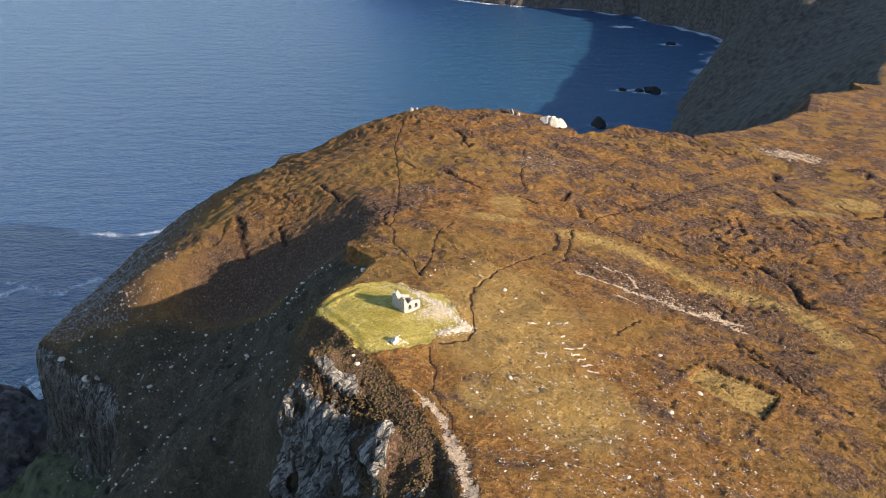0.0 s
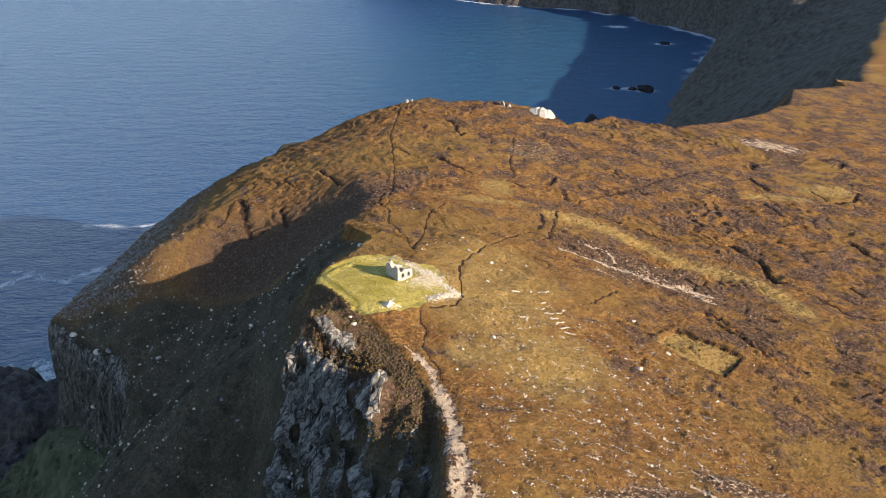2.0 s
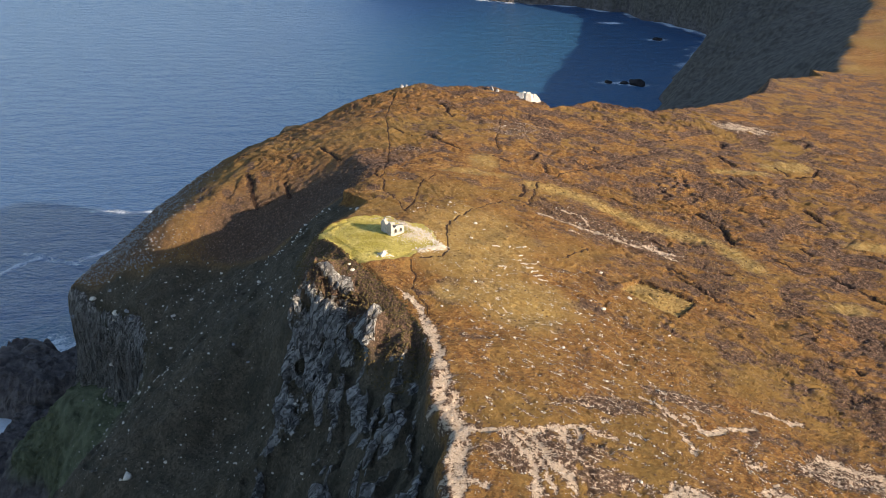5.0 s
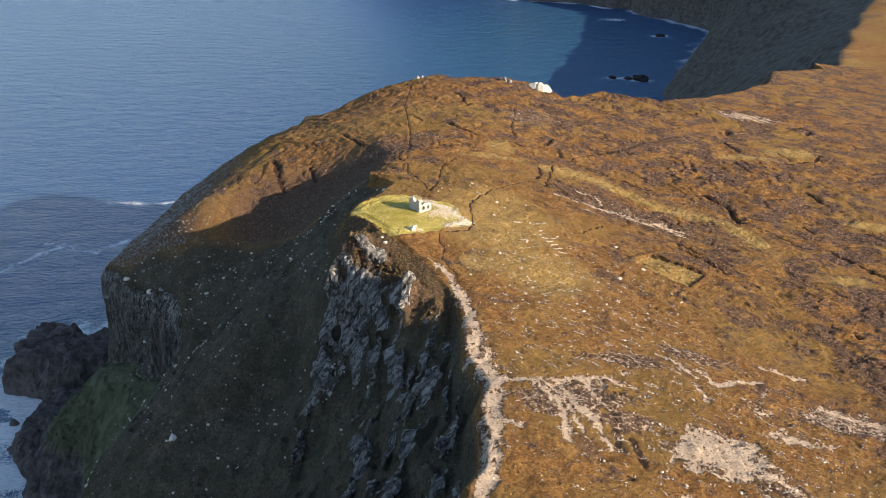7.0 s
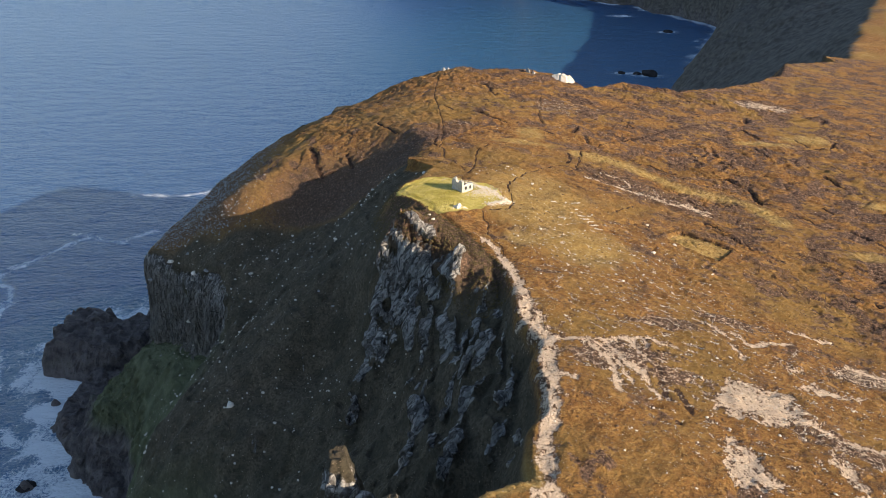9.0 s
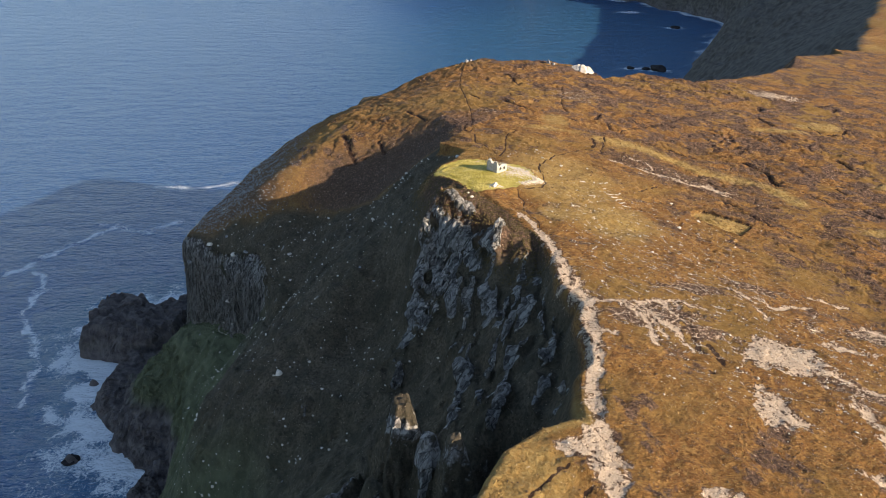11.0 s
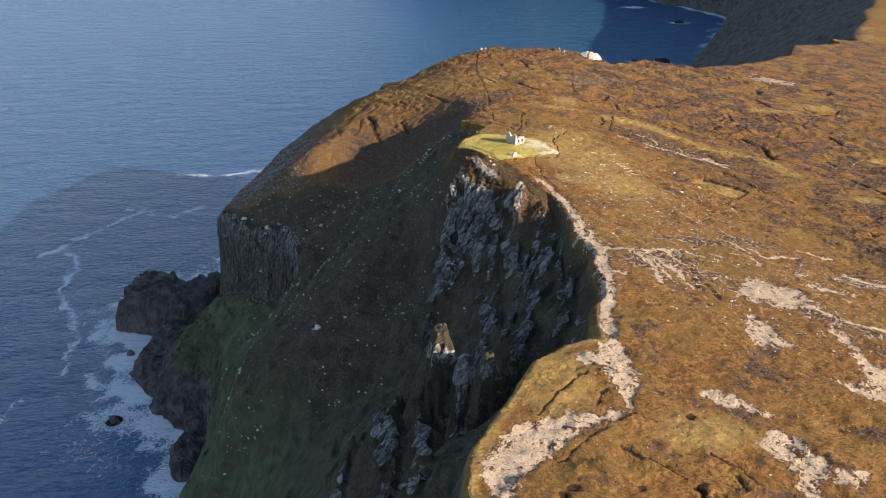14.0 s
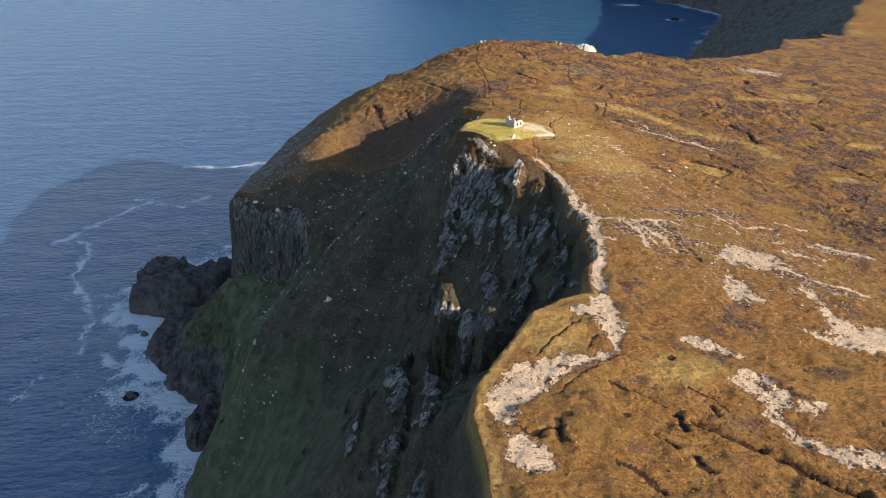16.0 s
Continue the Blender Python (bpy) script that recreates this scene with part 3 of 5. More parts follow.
# wet peat trenches: line, half width, depth
HAGS = [([(29, 150), (35, 151.5), (39, 148.5), (43.4, 146.2), (48, 143), (54, 140.8)], 0.5, 0.8), ([(66.7, 140.5), (69, 138.4), (71.2, 134.4), (71.2, 129.8), (71.4, 125.9), (73.6, 125.6)], 0.6, 0.9),
        ([(27.6, 148.2), (26.3, 140.8), (24.2, 134.7), (22.3, 131.3)], 0.35, 0.35), ([(47.7, 111), (52.7, 110), (55.8, 104.5), (59.4, 96.3)], 0.5, 0.6), ([(28, 105.2), (35, 113.9)], 0.3, 0.4),
        ([(17.3, 163), (21.4, 160.4)], 0.6, 0.7), ([(27.6, 163.5), (29.7, 168)], 0.6, 0.7), ([(30.3, 162.4), (31.4, 155.6)], 0.5, 0.6),
        ([(10.2, -12.8), (14.1, -15.3), (17.3, -17.1), (21, -19.3), (24.2, -22.2), (29, -25.5)], 0.65, 1.6), ([(-0.3, -5.4), (3.4, -7.6), (6.2, -9.6), (7.3, -10.7)], 0.3, 0.6),
        ([(4, -15.5), (5.5, -17), (6.6, -17.9)], 0.4, 0.8), ([(-2, -20.9), (0.4, -22.2), (3.1, -25.2)], 0.5, 0.7), ([(25.3, -5.2), (28.2, -6.9)], 0.35, 0.6),
        ([(-16, -13.6), (-14.2, -15.2), (-11.8, -16.4)], 0.4, 0.6), ([(-9.6, -13.5), (-9.5, -16.2), (-8.7, -17.2)], 0.5, 0.6), ([(13.6, -9.7), (14.4, -11.9)], 0.4, 0.6), ([(14.6, -7.7), (16.2, -10.1)], 0.35, 0.5),
        ([(23.8, 145.6), (23.4, 139.9), (22, 136.6)], 0.5, 0.2), ([(-53, 171), (-51, 165), (-48, 158)], 0.9, 0.7), ([(-41, 164), (-38.5, 158)], 0.7, 0.5), ([(45.3, 107.7), (49.5, 107.6), (52.4, 107.1), (54.8, 102.4), (57.2, 98.5), (58.1, 96.2)], 0.4, 0.6),
        ([(85.9, 181.1), (87.2, 176.8), (87.8, 172.4)], 0.8, 0.8), ([(92, 194.7), (90.4, 189.7)], 0.8, 0.8), ([(63.2, 110.3), (65.1, 109.8)], 0.6, 0.6), ([(97, 145.3), (98.5, 141.2)], 0.8, 0.8),
        ([(86.5, 123.6), (87.9, 121)], 0.6, 0.7), ([(118.7, 206.7), (123.8, 209.9), (125.1, 206.2), (122.1, 201.3)], 0.9, 0.8), ([(46.5, 177.5), (49.3, 172.9)], 0.5, 0.6),
        ([(61, 153.2), (62.8, 150.2), (61.1, 147.9)], 0.4, 0.5), ([(2, 209.3), (4.4, 204.1), (4.8, 199.2), (6.7, 194.5)], 0.7, 0.7), ([(-0.5, 176.9), (3.1, 171.1), (8.4, 166.8)], 0.7, 0.7),
        ([(-32.3, 176), (-28.5, 170.2), (-24.8, 163.5)], 0.5, 0.6), ([(-13.4, 151.4), (-14.2, 147.1), (-12.2, 143.5)], 0.4, 0.5), ([(57.5, 96.8), (60.8, 95.5), (63.6, 93.2)], 0.4, 0.6),
        ([(39.6, 164.9), (43.7, 163.7), (53.9, 165.1)], 0.35, 0.5), ([(67.1, 145.5), (69.8, 143.8)], 0.5, 0.6), ([(-5.6, 177.2), (-13.7, 187.7), (-21, 190.4)], 0.3, 0.4),
        ([(100.8, 176.2), (103.2, 168.7), (110, 170.3), (116.8, 179.6)], 0.5, 0.6), ([(83.5, 163.7), (84.8, 156.7), (88.2, 155.1)], 0.5, 0.6), ([(64.3, 187), (73.7, 191.5), (81.8, 191.6)], 0.4, 0.5),
        ([(76.5, 120.6), (80.8, 114.4), (88.3, 112.5), (90.2, 109.4), (94.1, 104), (95.7, 98.4)], 0.5, 0.7), ([(97.3, 144.7), (99.8, 137.6)], 0.5, 0.6), ([(74.4, 70.6), (78.6, 65.8)], 0.4, 0.6),
        ([(73.3, 80.1), (76.8, 76.9)], 0.4, 0.6), ([(22.3, 42.7), (22, 38.4), (21.5, 34.9)], 0.6, 0.2), ([(23.9, 37.3), (24.5, 32.2)], 0.6, 0.18), ([(8.2, -11.2), (8.8, -12.5), (9, -14.2)], 0.5, 0.8),
        # The crescent lip's entry draws its dark shadow as peat in a shallow trench.
        ([(8.4, -18.9), (9, -20.6), (10.1, -21.8)], 0.6, 0.8), ([(11.2, -6), (14.1, -7.5)], 0.4, 0.5), ([(-9.3, -7.8), (-7.1, -6.2), (-2.3, -2.3), (2.7, 1.6)], 0.3, 0.25),
        ([(-11.5, -0.2), (-8.9, 3), (-6.4, 6), (-3.2, 8.9)], 0.3, 0.22), ([(-2.6, 2), (-1.7, 4), (-0.5, 5.8)], 0.3, 0.3), ([(-14.9, -15.6), (-12.2, -15.4), (-9, -14.9)], 0.4, 0.6)]
HOLES = [(10.5, 0.8, 0.8), (-7.9, -12.4, 1.1), (0.8, -12, 0.7), (22, 30, 0.7), (24, 47.5, 0.9), (18.9, 32.8, 0.8), (3.4, 128, 0.8)]
TRACKS = [[(-13.5, 222), (-14.4, 195), (-11.5, 169), (-11.1, 157), (-12, 144.6), (-10.6, 135.6), (-6.4, 125.6), (-4.9, 119)], [(1.1, 145.5), (-2.2, 138.6), (-3, 128.3), (-4.5, 122.2), (-4.9, 119)],
          [(20.3, 136), (12, 126.7), (5.1, 116), (4, 110.8), (4.2, 102.8), (4.3, 99.7), (3.1, 97.3), (-1.3, 95)], [(-2.7, 93.7), (-2, 90.5), (-1.8, 87.2), (-1.9, 84.7), (0.2, 79.8), (2.6, 74)],
          [(22.6, 202.7), (19.8, 182.5), (18.7, 177.7), (19, 167.4)], [(31, 152), (35.7, 156), (48, 165), (63, 176.5), (75, 184)], [(-11, 157), (-15, 153), (-17, 156)]]
YARD = [(-22.5, 107.5), (-20.5, 110.5), (-16, 114.8), (-11.1, 116.2), (-8.1, 115.8), (-5, 111.8), (-0.4, 110.8), (3.4, 100.4), (-1, 97.6), (-2.6, 94.3), (-11, 91.2), (-14, 93), (-16, 96.8), (-19.5, 101.8), (-22, 105)]

XS = spread([(-200, -120, 1.1, 0.7), (-120, -50, 0.6, 0.45), (-50, -28, 0.42, 0.33), (-28, 62, 0.33, 0.33), (62, 120, 0.33, 0.6), (120, 215, 0.6, 1.6), (215, 620, 6, 45)])
YS = spread([(-420, -70, 40, 6), (-70, -36, 1.5, 0.33), (-36, 125, 0.33, 0.33), (125, 240, 0.33, 0.5), (240, 350, 0.6, 2.0)])
gx, gy = np.meshgrid(XS, YS)


def along(pts, wide=None, rough=0.0):
    """Distance to a line, worked out only near it; with widths: distance over width."""
    p = np.array(pts, float)
    out = np.full(gx.shape, 99.0)
    m = 6.0
    i0, i1 = np.searchsorted(XS, [p[:, 0].min() - m, p[:, 0].max() + m])
    j0, j1 = np.searchsorted(YS, [p[:, 1].min() - m, p[:, 1].max() + m])
    x, y = gx[j0:j1, i0:i1], gy[j0:j1, i0:i1]
    x, y = x + 0.55 * grain(x / 3.1, y / 3.1) + rough * fbm(x / 1.3, y / 1.3, 2), y + 0.55 * grain(x / 3.1 + 40, y / 3.1) + rough * fbm(x / 1.3 + 70, y / 1.3, 2)
    if x.size == 0:
        return out
    d, _, run = line_distance(x, y, pts)
    if wide is not None:
        steps = np.concatenate([[0], np.cumsum(np.hypot(*(p[1:] - p[:-1]).T))])
        d = d / np.interp(run * steps[-1], steps, wide)
    out[j0:j1, i0:i1] = d
    return out


def mound(cx, cy, rx, ry, turn=0.0):
    """Squared reach from an oval's middle: 1 on its rim."""
    c, s = math.cos(radians(turn)), math.sin(radians(turn))
    u, v = (gx - cx) * c + (gy - cy) * s, -(gx - cx) * s + (gy - cy) * c
    return (u / rx) ** 2 + (v / ry) ** 2


seaward, bayward = off_brink(gx, gy)
LEDGE = [(-124, 172), (-107, 160.5), (-97, 154.5), (-88, 152), (-78, 145), (-60, 144), (-40, 135), (-20, 139)]
lobe = np.where(inside(gx, gy, LEDGE + [(60, 240), (60, 400), (-200, 400)]), 1, -1) * line_distance(gx, gy, LEDGE)[0]
lobe = ramp(lobe, -0.5, 4.0) * ramp(bayward, 12, 6)
stray = (0.35 + 1.5 * ramp(seaward, 1, 9)) * (1 - lobe)
base = base_height(np.clip(gx, -200, 215) + stray * fbm(gx / 11, gy / 11, 3), np.where(gx > 192, np.clip(gy, -60, 335), np.maximum(gy, -60)) + stray * fbm(gx / 11 + 50, gy / 11, 3))
calm = np.exp(-mound(-9, 103, 13, 11) ** 2)
yx, yy = np.searchsorted(XS, [-28, 10]), np.searchsorted(YS, [85, 121])
yx, yy = slice(*yx), slice(*yy)
base[yy, yx] += (base_height(gx[yy, yx], gy[yy, yx]) - base[yy, yx]) * calm[yy, yx]
d_brink = np.abs(seaward)
steep = np.hypot(*np.gradient(base, YS, XS))
west = np.maximum(ramp(seaward, 0.0, 4.0) * ramp(gy, 230, 205) * (1 - 0.85 * lobe), ramp(bayward, 8, 14))
cliffy = ramp(steep, 0.55, 0.95)
above = ramp(base, -2, 9)
# crags: where the bare rock stands out of the turf
crag = 0.95 * np.exp(-mound(-17.5, 80, 11, 11, 25) ** 2) + 0.16 * np.exp(-mound(-33, 10, 12, 24) ** 2)
rib, proud = np.zeros_like(gx), np.zeros_like(gx)
for pts, w, out in (([(-24, 89), (-25.5, 82), (-27.5, 74), (-30, 66)], 1.6, 1.8), ([(-16.2, 87), (-14.2, 80), (-13, 74)], 1.3, 1.4), ([(-18, 83), (-15.5, 74), (-13.8, 69), (-14.5, 60), (-15.4, 50), (-18, 42)], 1.9, 2.6),
                    ([(-9, 77), (-10, 70), (-9.6, 60)], 1.4, 1.4), ([(-0.6, 66), (-4, 55), (-6.5, 46.8), (-9.8, 38.3), (-13, 31)], 1.2, 2.0), ([(2.2, 52), (-1.5, 41), (-4.5, 32)], 1.0, 1.6), ([(0.6, 60), (-1.2, 52), (-2.4, 46)], 0.8, 1.0), ([(1.6, 40), (0.2, 33), (-1.2, 26)], 0.8, 1.0), ([(-3.4, 70), (-5.2, 60), (-7.5, 52)], 0.9, 1.2), ([(-6.6, 66), (-10, 52), (-13, 42)], 0.8, 1.0),
                    ([(-36, 30), (-34.6, 22), (-34, 8), (-36, -6), (-38, -20)], 1.7, 2.6), ([(-29, 22), (-28, 8), (-29.5, -6), (-31, -22)], 1.3, 2.0), ([(-21, 24), (-22.5, 12)], 1.0, 1.6), ([(-43, 26), (-43.5, 12)], 1.0, 1.6)):
    d = np.full(gx.shape, 99.0)
    p = np.array(pts, float)
    i0, i1 = np.searchsorted(XS, [p[:, 0].min() - 9, p[:, 0].max() + 9])
    j0, j1 = np.searchsorted(YS, [p[:, 1].min() - 9, p[:, 1].max() + 9])
    x, y = gx[j0:j1, i0:i1], gy[j0:j1, i0:i1]
    q, side, run = line_distance(x + 1.3 * fbm(x / 5, y / 5, 3), y + 1.3 * fbm(x / 5 + 9, y / 5, 3), pts)
    q = q * (1 + 0.8 * grain(x / 2.7, y / 2.7)) * np.where(side < 0, 1.25, 0.8)
    broken = ramp(grain(x / 4.1 + 30, y / 4.1), -0.42, 0.05) * ramp(run, 0.0, 0.06) * ramp(run, 1.0, 0.9)
    rib[j0:j1, i0:i1] = np.maximum(rib[j0:j1, i0:i1], ramp(q, w * 1.25, w * 0.45) * (0.25 + 0.75 * broken))
    proud[j0:j1, i0:i1] = np.maximum(proud[j0:j1, i0:i1], out * ramp(q, w * 2.0, w * 0.3) * (0.5 + 0.5 * broken))
d_wall, wall_on, _ = scar(gx, gy)
jointed = np.exp(-((d_wall - 0.6) / 4.2) ** 4) * wall_on * ramp(base, 24, 38)
crag = np.clip(np.maximum(crag, rib) + jointed + 0.45 * np.exp(-mound(-80, 80, 4, 12, 10) ** 2) + np.exp(-mound(36, 225, 6, 5) ** 2) + 0.6 * np.exp(-mound(-124.6, 137.3, 3.5, 3.5) ** 2), 0, 1)
ground = base + fbm(gx / 26, gy / 26, 4) * (0.35 + 0.9 * west) * (1 - 0.5 * lobe)
lean = gx + 0.12 * gy + 0.3 * grain(gx / 20, gy / 20)
ribs = ridged(lean / 9 + 0.5 * grain(gx / 17, gy / 17), gy / 38, 4)
fins = ridged(lean / 3.2 + 0.6 * grain(gx / 9, gy / 9), gy / 12 + 3, 3)
rough = west * above * cliffy * (1 - 0.8 * jointed)
ground = ground + rough * (ribs * (0.9 + 0.5 * crag) + fins * (0.25 + 0.35 * crag) + 0.3 * fbm(gx / 2.5, gy / 2.5, 3)) + proud * west
# the pinnacle and the black rocks in the surf
ragged = 1 + 0.2 * fbm(gx / 2, gy / 2, 2)
for px, py, r, hgt in ((-29.5, 23, 2.4, 3.0), (-43, 24, 1.8, 2.0), (-20.5, 89, 4.5, 1.6)):
    ground = ground + hgt * np.exp(-(mound(px, py, r, r * 1.25) * ragged) ** 3.5) * (1 + 0.2 * fins)
spire = np.zeros_like(ground)
for px, py, r, crest, fall in ((-25.4, 26.6, 1.2, 109.2, 5.0), (-24.3, 25.4, 0.7, 107.4, 5.0), (-27.0, 27.6, 0.9, 104.6, 4.0), (-17.4, 17.6, 0.8, 109.9, 4.0), (-20.8, 21.0, 0.6, 107.4, 4.0)):
    away = np.maximum(np.abs(gx - px + 0.2 * (gy - py)), 0.8 * np.abs(gy - py - 0.3 * (gx - px))) * (1 + 0.25 * fbm(gx / 1.6 + px, gy / 1.6, 2))
    knob = crest + 0.5 * grain(gx / 0.9, gy / 0.9) - fall * np.maximum(away - r, 0)
    spire = np.maximum(spire, ramp(knob - ground, 0.0, 1.0) * ramp(away, r * 0.7, r + 0.4))
    ground = np.maximum(ground, knob)
stack = np.zeros_like(ground)
surf = 5.0 * ridged(gx / 12 + 0.4 * grain(gx / 5, gy / 5), gy / 12, 4) + 1.6 * fbm(gx / 3, gy / 3, 3)
for px, py, rx, ry, turn, hgt in ((-113, 112, 6, 12, 0, 4), (-131, 151.5, 5.5, 4.5, 0, 15)):
    m = mound(px, py, rx, ry, turn)
    stack = np.maximum(stack, ramp(m, 1.25, 0.95))
    ground = np.maximum(ground, hgt * np.clip((1 - m) * 2.2, -1, 1) + surf * ramp(m, 1.5, 0.8) * 0.8)
for ring, hgt in (([(-170.3, 190.5), (-153, 187.2), (-140.7, 187.3), (-131, 192), (-124, 210), (-128, 226), (-134.5, 219), (-146, 213), (-152.5, 221), (-169.7, 222), (-172.5, 206)], 13.0),
                  ([(-150.8, 187), (-153.2, 167.5), (-152, 157.5), (-137.6, 142.4), (-129.5, 131), (-120, 124.3), (-111.7, 121.4), (-103, 118), (-106.6, 136.2), (-118, 155), (-122, 190)], 5.5)):
    d, _, _ = line_distance(gx + 1.2 * grain(gx / 6, gy / 6), gy + 1.2 * grain(gx / 6 + 9, gy / 6), ring + ring[:1])
    d = np.where(inside(gx, gy, ring), d, -d)
    stack = np.maximum(stack, ramp(d, -3, 1))
    ground = np.maximum(ground, -9 + (hgt + 9 + 0.45 * surf) * ramp(d, -4.5, 4.0) ** 0.8)
for px, py, r, hgt in ((-147.6, 129, 2.0, 1.6), (-158, 172, 1.4, 1.2)):
    ground = np.maximum(ground, hgt * 2 * (1 - mound(px, py, r * 1.5, r)) - hgt + surf * 0.4 * np.exp(-mound(px, py, 6, 6)))

# the moor's own relief: tussocks, trenches, worn ground
onmoor = 1 - np.maximum(ramp(seaward, 0.5, 3.0) * ramp(steep, 0.5, 0.8) * (1 - lobe), ramp(bayward, 8, 12))
turn = radians(-32)
ax_, ay_ = gx * math.cos(turn) + gy * math.sin(turn), -gx * math.sin(turn) + gy * math.cos(turn)
tuss = 1.0 - 2.2 * (0.6 * np.abs(grain(ax_ / 3.0, ay_ / 2.1)) + 0.4 * np.abs(grain(ax_ / 1.5 + 8, ay_ / 1.1))) + 0.5 * grain(ax_ / 1.2, ay_ / 0.8)
tuss = -tuss
lump = fbm(ax_ / 16, ay_ / 6, 3)
flat = np.where(inside(gx, gy, YARD), 1.0, 0.0)
d_yard, _, _ = line_distance(gx, gy, YARD + YARD[:1])
lawn = ramp(np.where(flat > 0, d_yard, -d_yard) + 0.5 * grain(gx / 1.7, gy / 1.7), -0.5, 1.0)
ground = ground + onmoor * (1 - 0.55 * lawn) * ((0.2 - 0.09 * ramp(gy, 70, 120)) * tuss + 0.4 * lump)
sway = 1.6 * grain(gx / 13 + 50, gy / 13)
hummock = fbm((ax_ + sway) / 5.2 + 11, (ay_ + sway) / 2.3, 3, 0.55)
ground = ground + onmoor * (1 - lawn) * ((0.2 + 0.14 * ramp(gy, 60, 120)) * hummock + 0.4 * ramp(gy, 30, 5) * fbm(gx / 7.5 + 3, gy / 6, 3) + 0.3 * lobe * ridged(gx / 13 + 7, gy / 13, 3) + 0.2 * lobe * fbm(gx / 3.1, gy / 3.1, 2))
ground = ground + 0.28 * flat * np.exp(-((d_yard - 2.3) / 0.55) ** 2) * ramp(gx, -2, -8)
ground = ground + 0.35 * np.exp(-(d_yard / 0.8) ** 2) * (1 + 0.5 * grain(gx / 1.5, gy / 1.5)) * onmoor
peat_and_shade = np.zeros_like(ground)
# low peat steps, in arcs across the slope
level = 3.6 * fbm(ax_ / 26 + 4, ay_ / 15, 3) + 0.25 * grain(gx / 2.1, gy / 2.1)
tread = level - np.floor(level)
stepped = np.floor(level) + ramp(tread, 0.88, 1.0)
steps_on = onmoor * (1 - lawn) * (0.3 + 0.7 * ramp(grain(gx / 33 + 20, gy / 33), -0.3, 0.3)) * ramp(gy + gx, 70, 110)
steps_on = steps_on * np.maximum(ramp(gx, 24, 44), ramp(gy, 118, 135))
steps_on = np.maximum(steps_on, 0.25 * np.exp(-mound(16, -14, 26, 14, -20) ** 2))
ground = ground + 0.55 * (stepped - level) * steps_on
level2 = 3.2 * fbm(gx / 13 + 31, gy / 10, 3) + 0.3 * grain(gx / 1.7, gy / 1.7)
tread2 = level2 - np.floor(level2)
fine_on = onmoor * (1 - lawn) * ramp(grain(gx / 21 + 3, gy / 21 + 8), -0.45, 0.25) * (0.12 + 0.88 * ramp(gx + 0.3 * gy, 40, 85))
ground = ground + 0.26 * (np.floor(level2) + ramp(tread2, 0.8, 1.0) - level2) * fine_on + 0.25 * fbm(gx / 9 + 60, gy / 7, 2) * onmoor * (1 - lawn)
peat_and_shade = np.maximum(peat_and_shade, 0.65 * steps_on * ramp(tread, 0.84, 0.9) * ramp(grain(gx / 9, gy / 9), -0.25, 0.2))
peat_and_shade = np.maximum(peat_and_shade, 0.55 * fine_on * ramp(tread2, 0.82, 0.9) * ramp(grain(gx / 6 + 2, gy / 6), -0.1, 0.3))
knobs, frays = 1 + 0.25 * grain(gx / 1.9, gy / 1.9), 1 + 0.5 * fbm(gx / 1.1, gy / 1.1, 2)
for pts, w, deep in HAGS:
    p = np.array(pts, float)
    i0, i1 = np.searchsorted(XS, [p[:, 0].min() - 5, p[:, 0].max() + 5])
    j0, j1 = np.searchsorted(YS, [p[:, 1].min() - 5, p[:, 1].max() + 5])
    here = (slice(j0, j1), slice(i0, i1))
    d = along(pts, None, 0.3)[here]
    ground[here] += 0.2 * deep * np.exp(-((d - 2 * w) / w) ** 2) - 0.62 * deep * knobs[here] * np.exp(-(d / w) ** 2)
    peat_and_shade[here] = np.maximum(peat_and_shade[here], 0.8 * ramp(d * frays[here], w * 1.5, w * 0.4))
for px, py, r in HOLES:
    here = (slice(*np.searchsorted(YS, [py - 5, py + 5])), slice(*np.searchsorted(XS, [px - 5, px + 5])))
    m = mound(px, py, r, r * 0.7, 20)[here]
    ground[here] -= 0.5 * np.exp(-m)
    peat_and_shade[here] = np.maximum(peat_and_shade[here], 0.8 * ramp(m * frays[here], 1.6, 0.5))
# a net of winding small trenches over the wet parts
wetland = ramp(grain(gx / 40 + 3, gy / 40) + 0.25 * grain(gx / 13, gy / 13), -0.35, 0.2) * ramp(gx + 0.5 * gy, 52, 85) * onmoor
wetland = np.maximum(wetland, 0.2 * np.exp(-mound(14, -16, 24, 12, -20) ** 2))
vein = np.abs(fbm(ax_ / 22 + 9, ay_ / 8, 2)) + 0.35 * ramp(grain(ax_ / 9, ay_ / 6), 0.1, -0.25)
vein = ramp(vein, 0.045, 0.012) * wetland
ground, peat_and_shade = ground - 0.35 * vein, np.maximum(peat_and_shade, vein * 0.6)
for pts in TRACKS:
    d = along(pts)
    ground, peat_and_shade = ground - 0.2 * np.exp(-(d / 0.3) ** 2), np.maximum(peat_and_shade, 0.75 * ramp(d, 0.45, 0.12))
# the old sunk pen
c, s = math.cos(radians(-41)), math.sin(radians(-41))
pu, pv = (gx - 45.4) * c + (gy - 95.1) * s, -(gx - 45.4) * s + (gy - 95.1) * c
box = np.maximum(np.abs(pu) / 6.2, np.abs(pv) / 4.7)
pen = ramp(box + 0.05 * grain(gx, gy), 1.03, 0.94)
ground = ground - 0.55 * pen + 0.3 * np.exp(-((box - 1.1) / 0.07) ** 2)
# The pen wall's shade on two sides, painted with the peat mask.
peat_and_shade = np.maximum(peat_and_shade, 0.8 * np.exp(-((box + 0.05 * grain(gx / 0.8, gy / 0.8) - 0.97) / 0.05) ** 2) * np.maximum(ramp(pu, 2, 5), ramp(pv, 2.5, 4.2)))
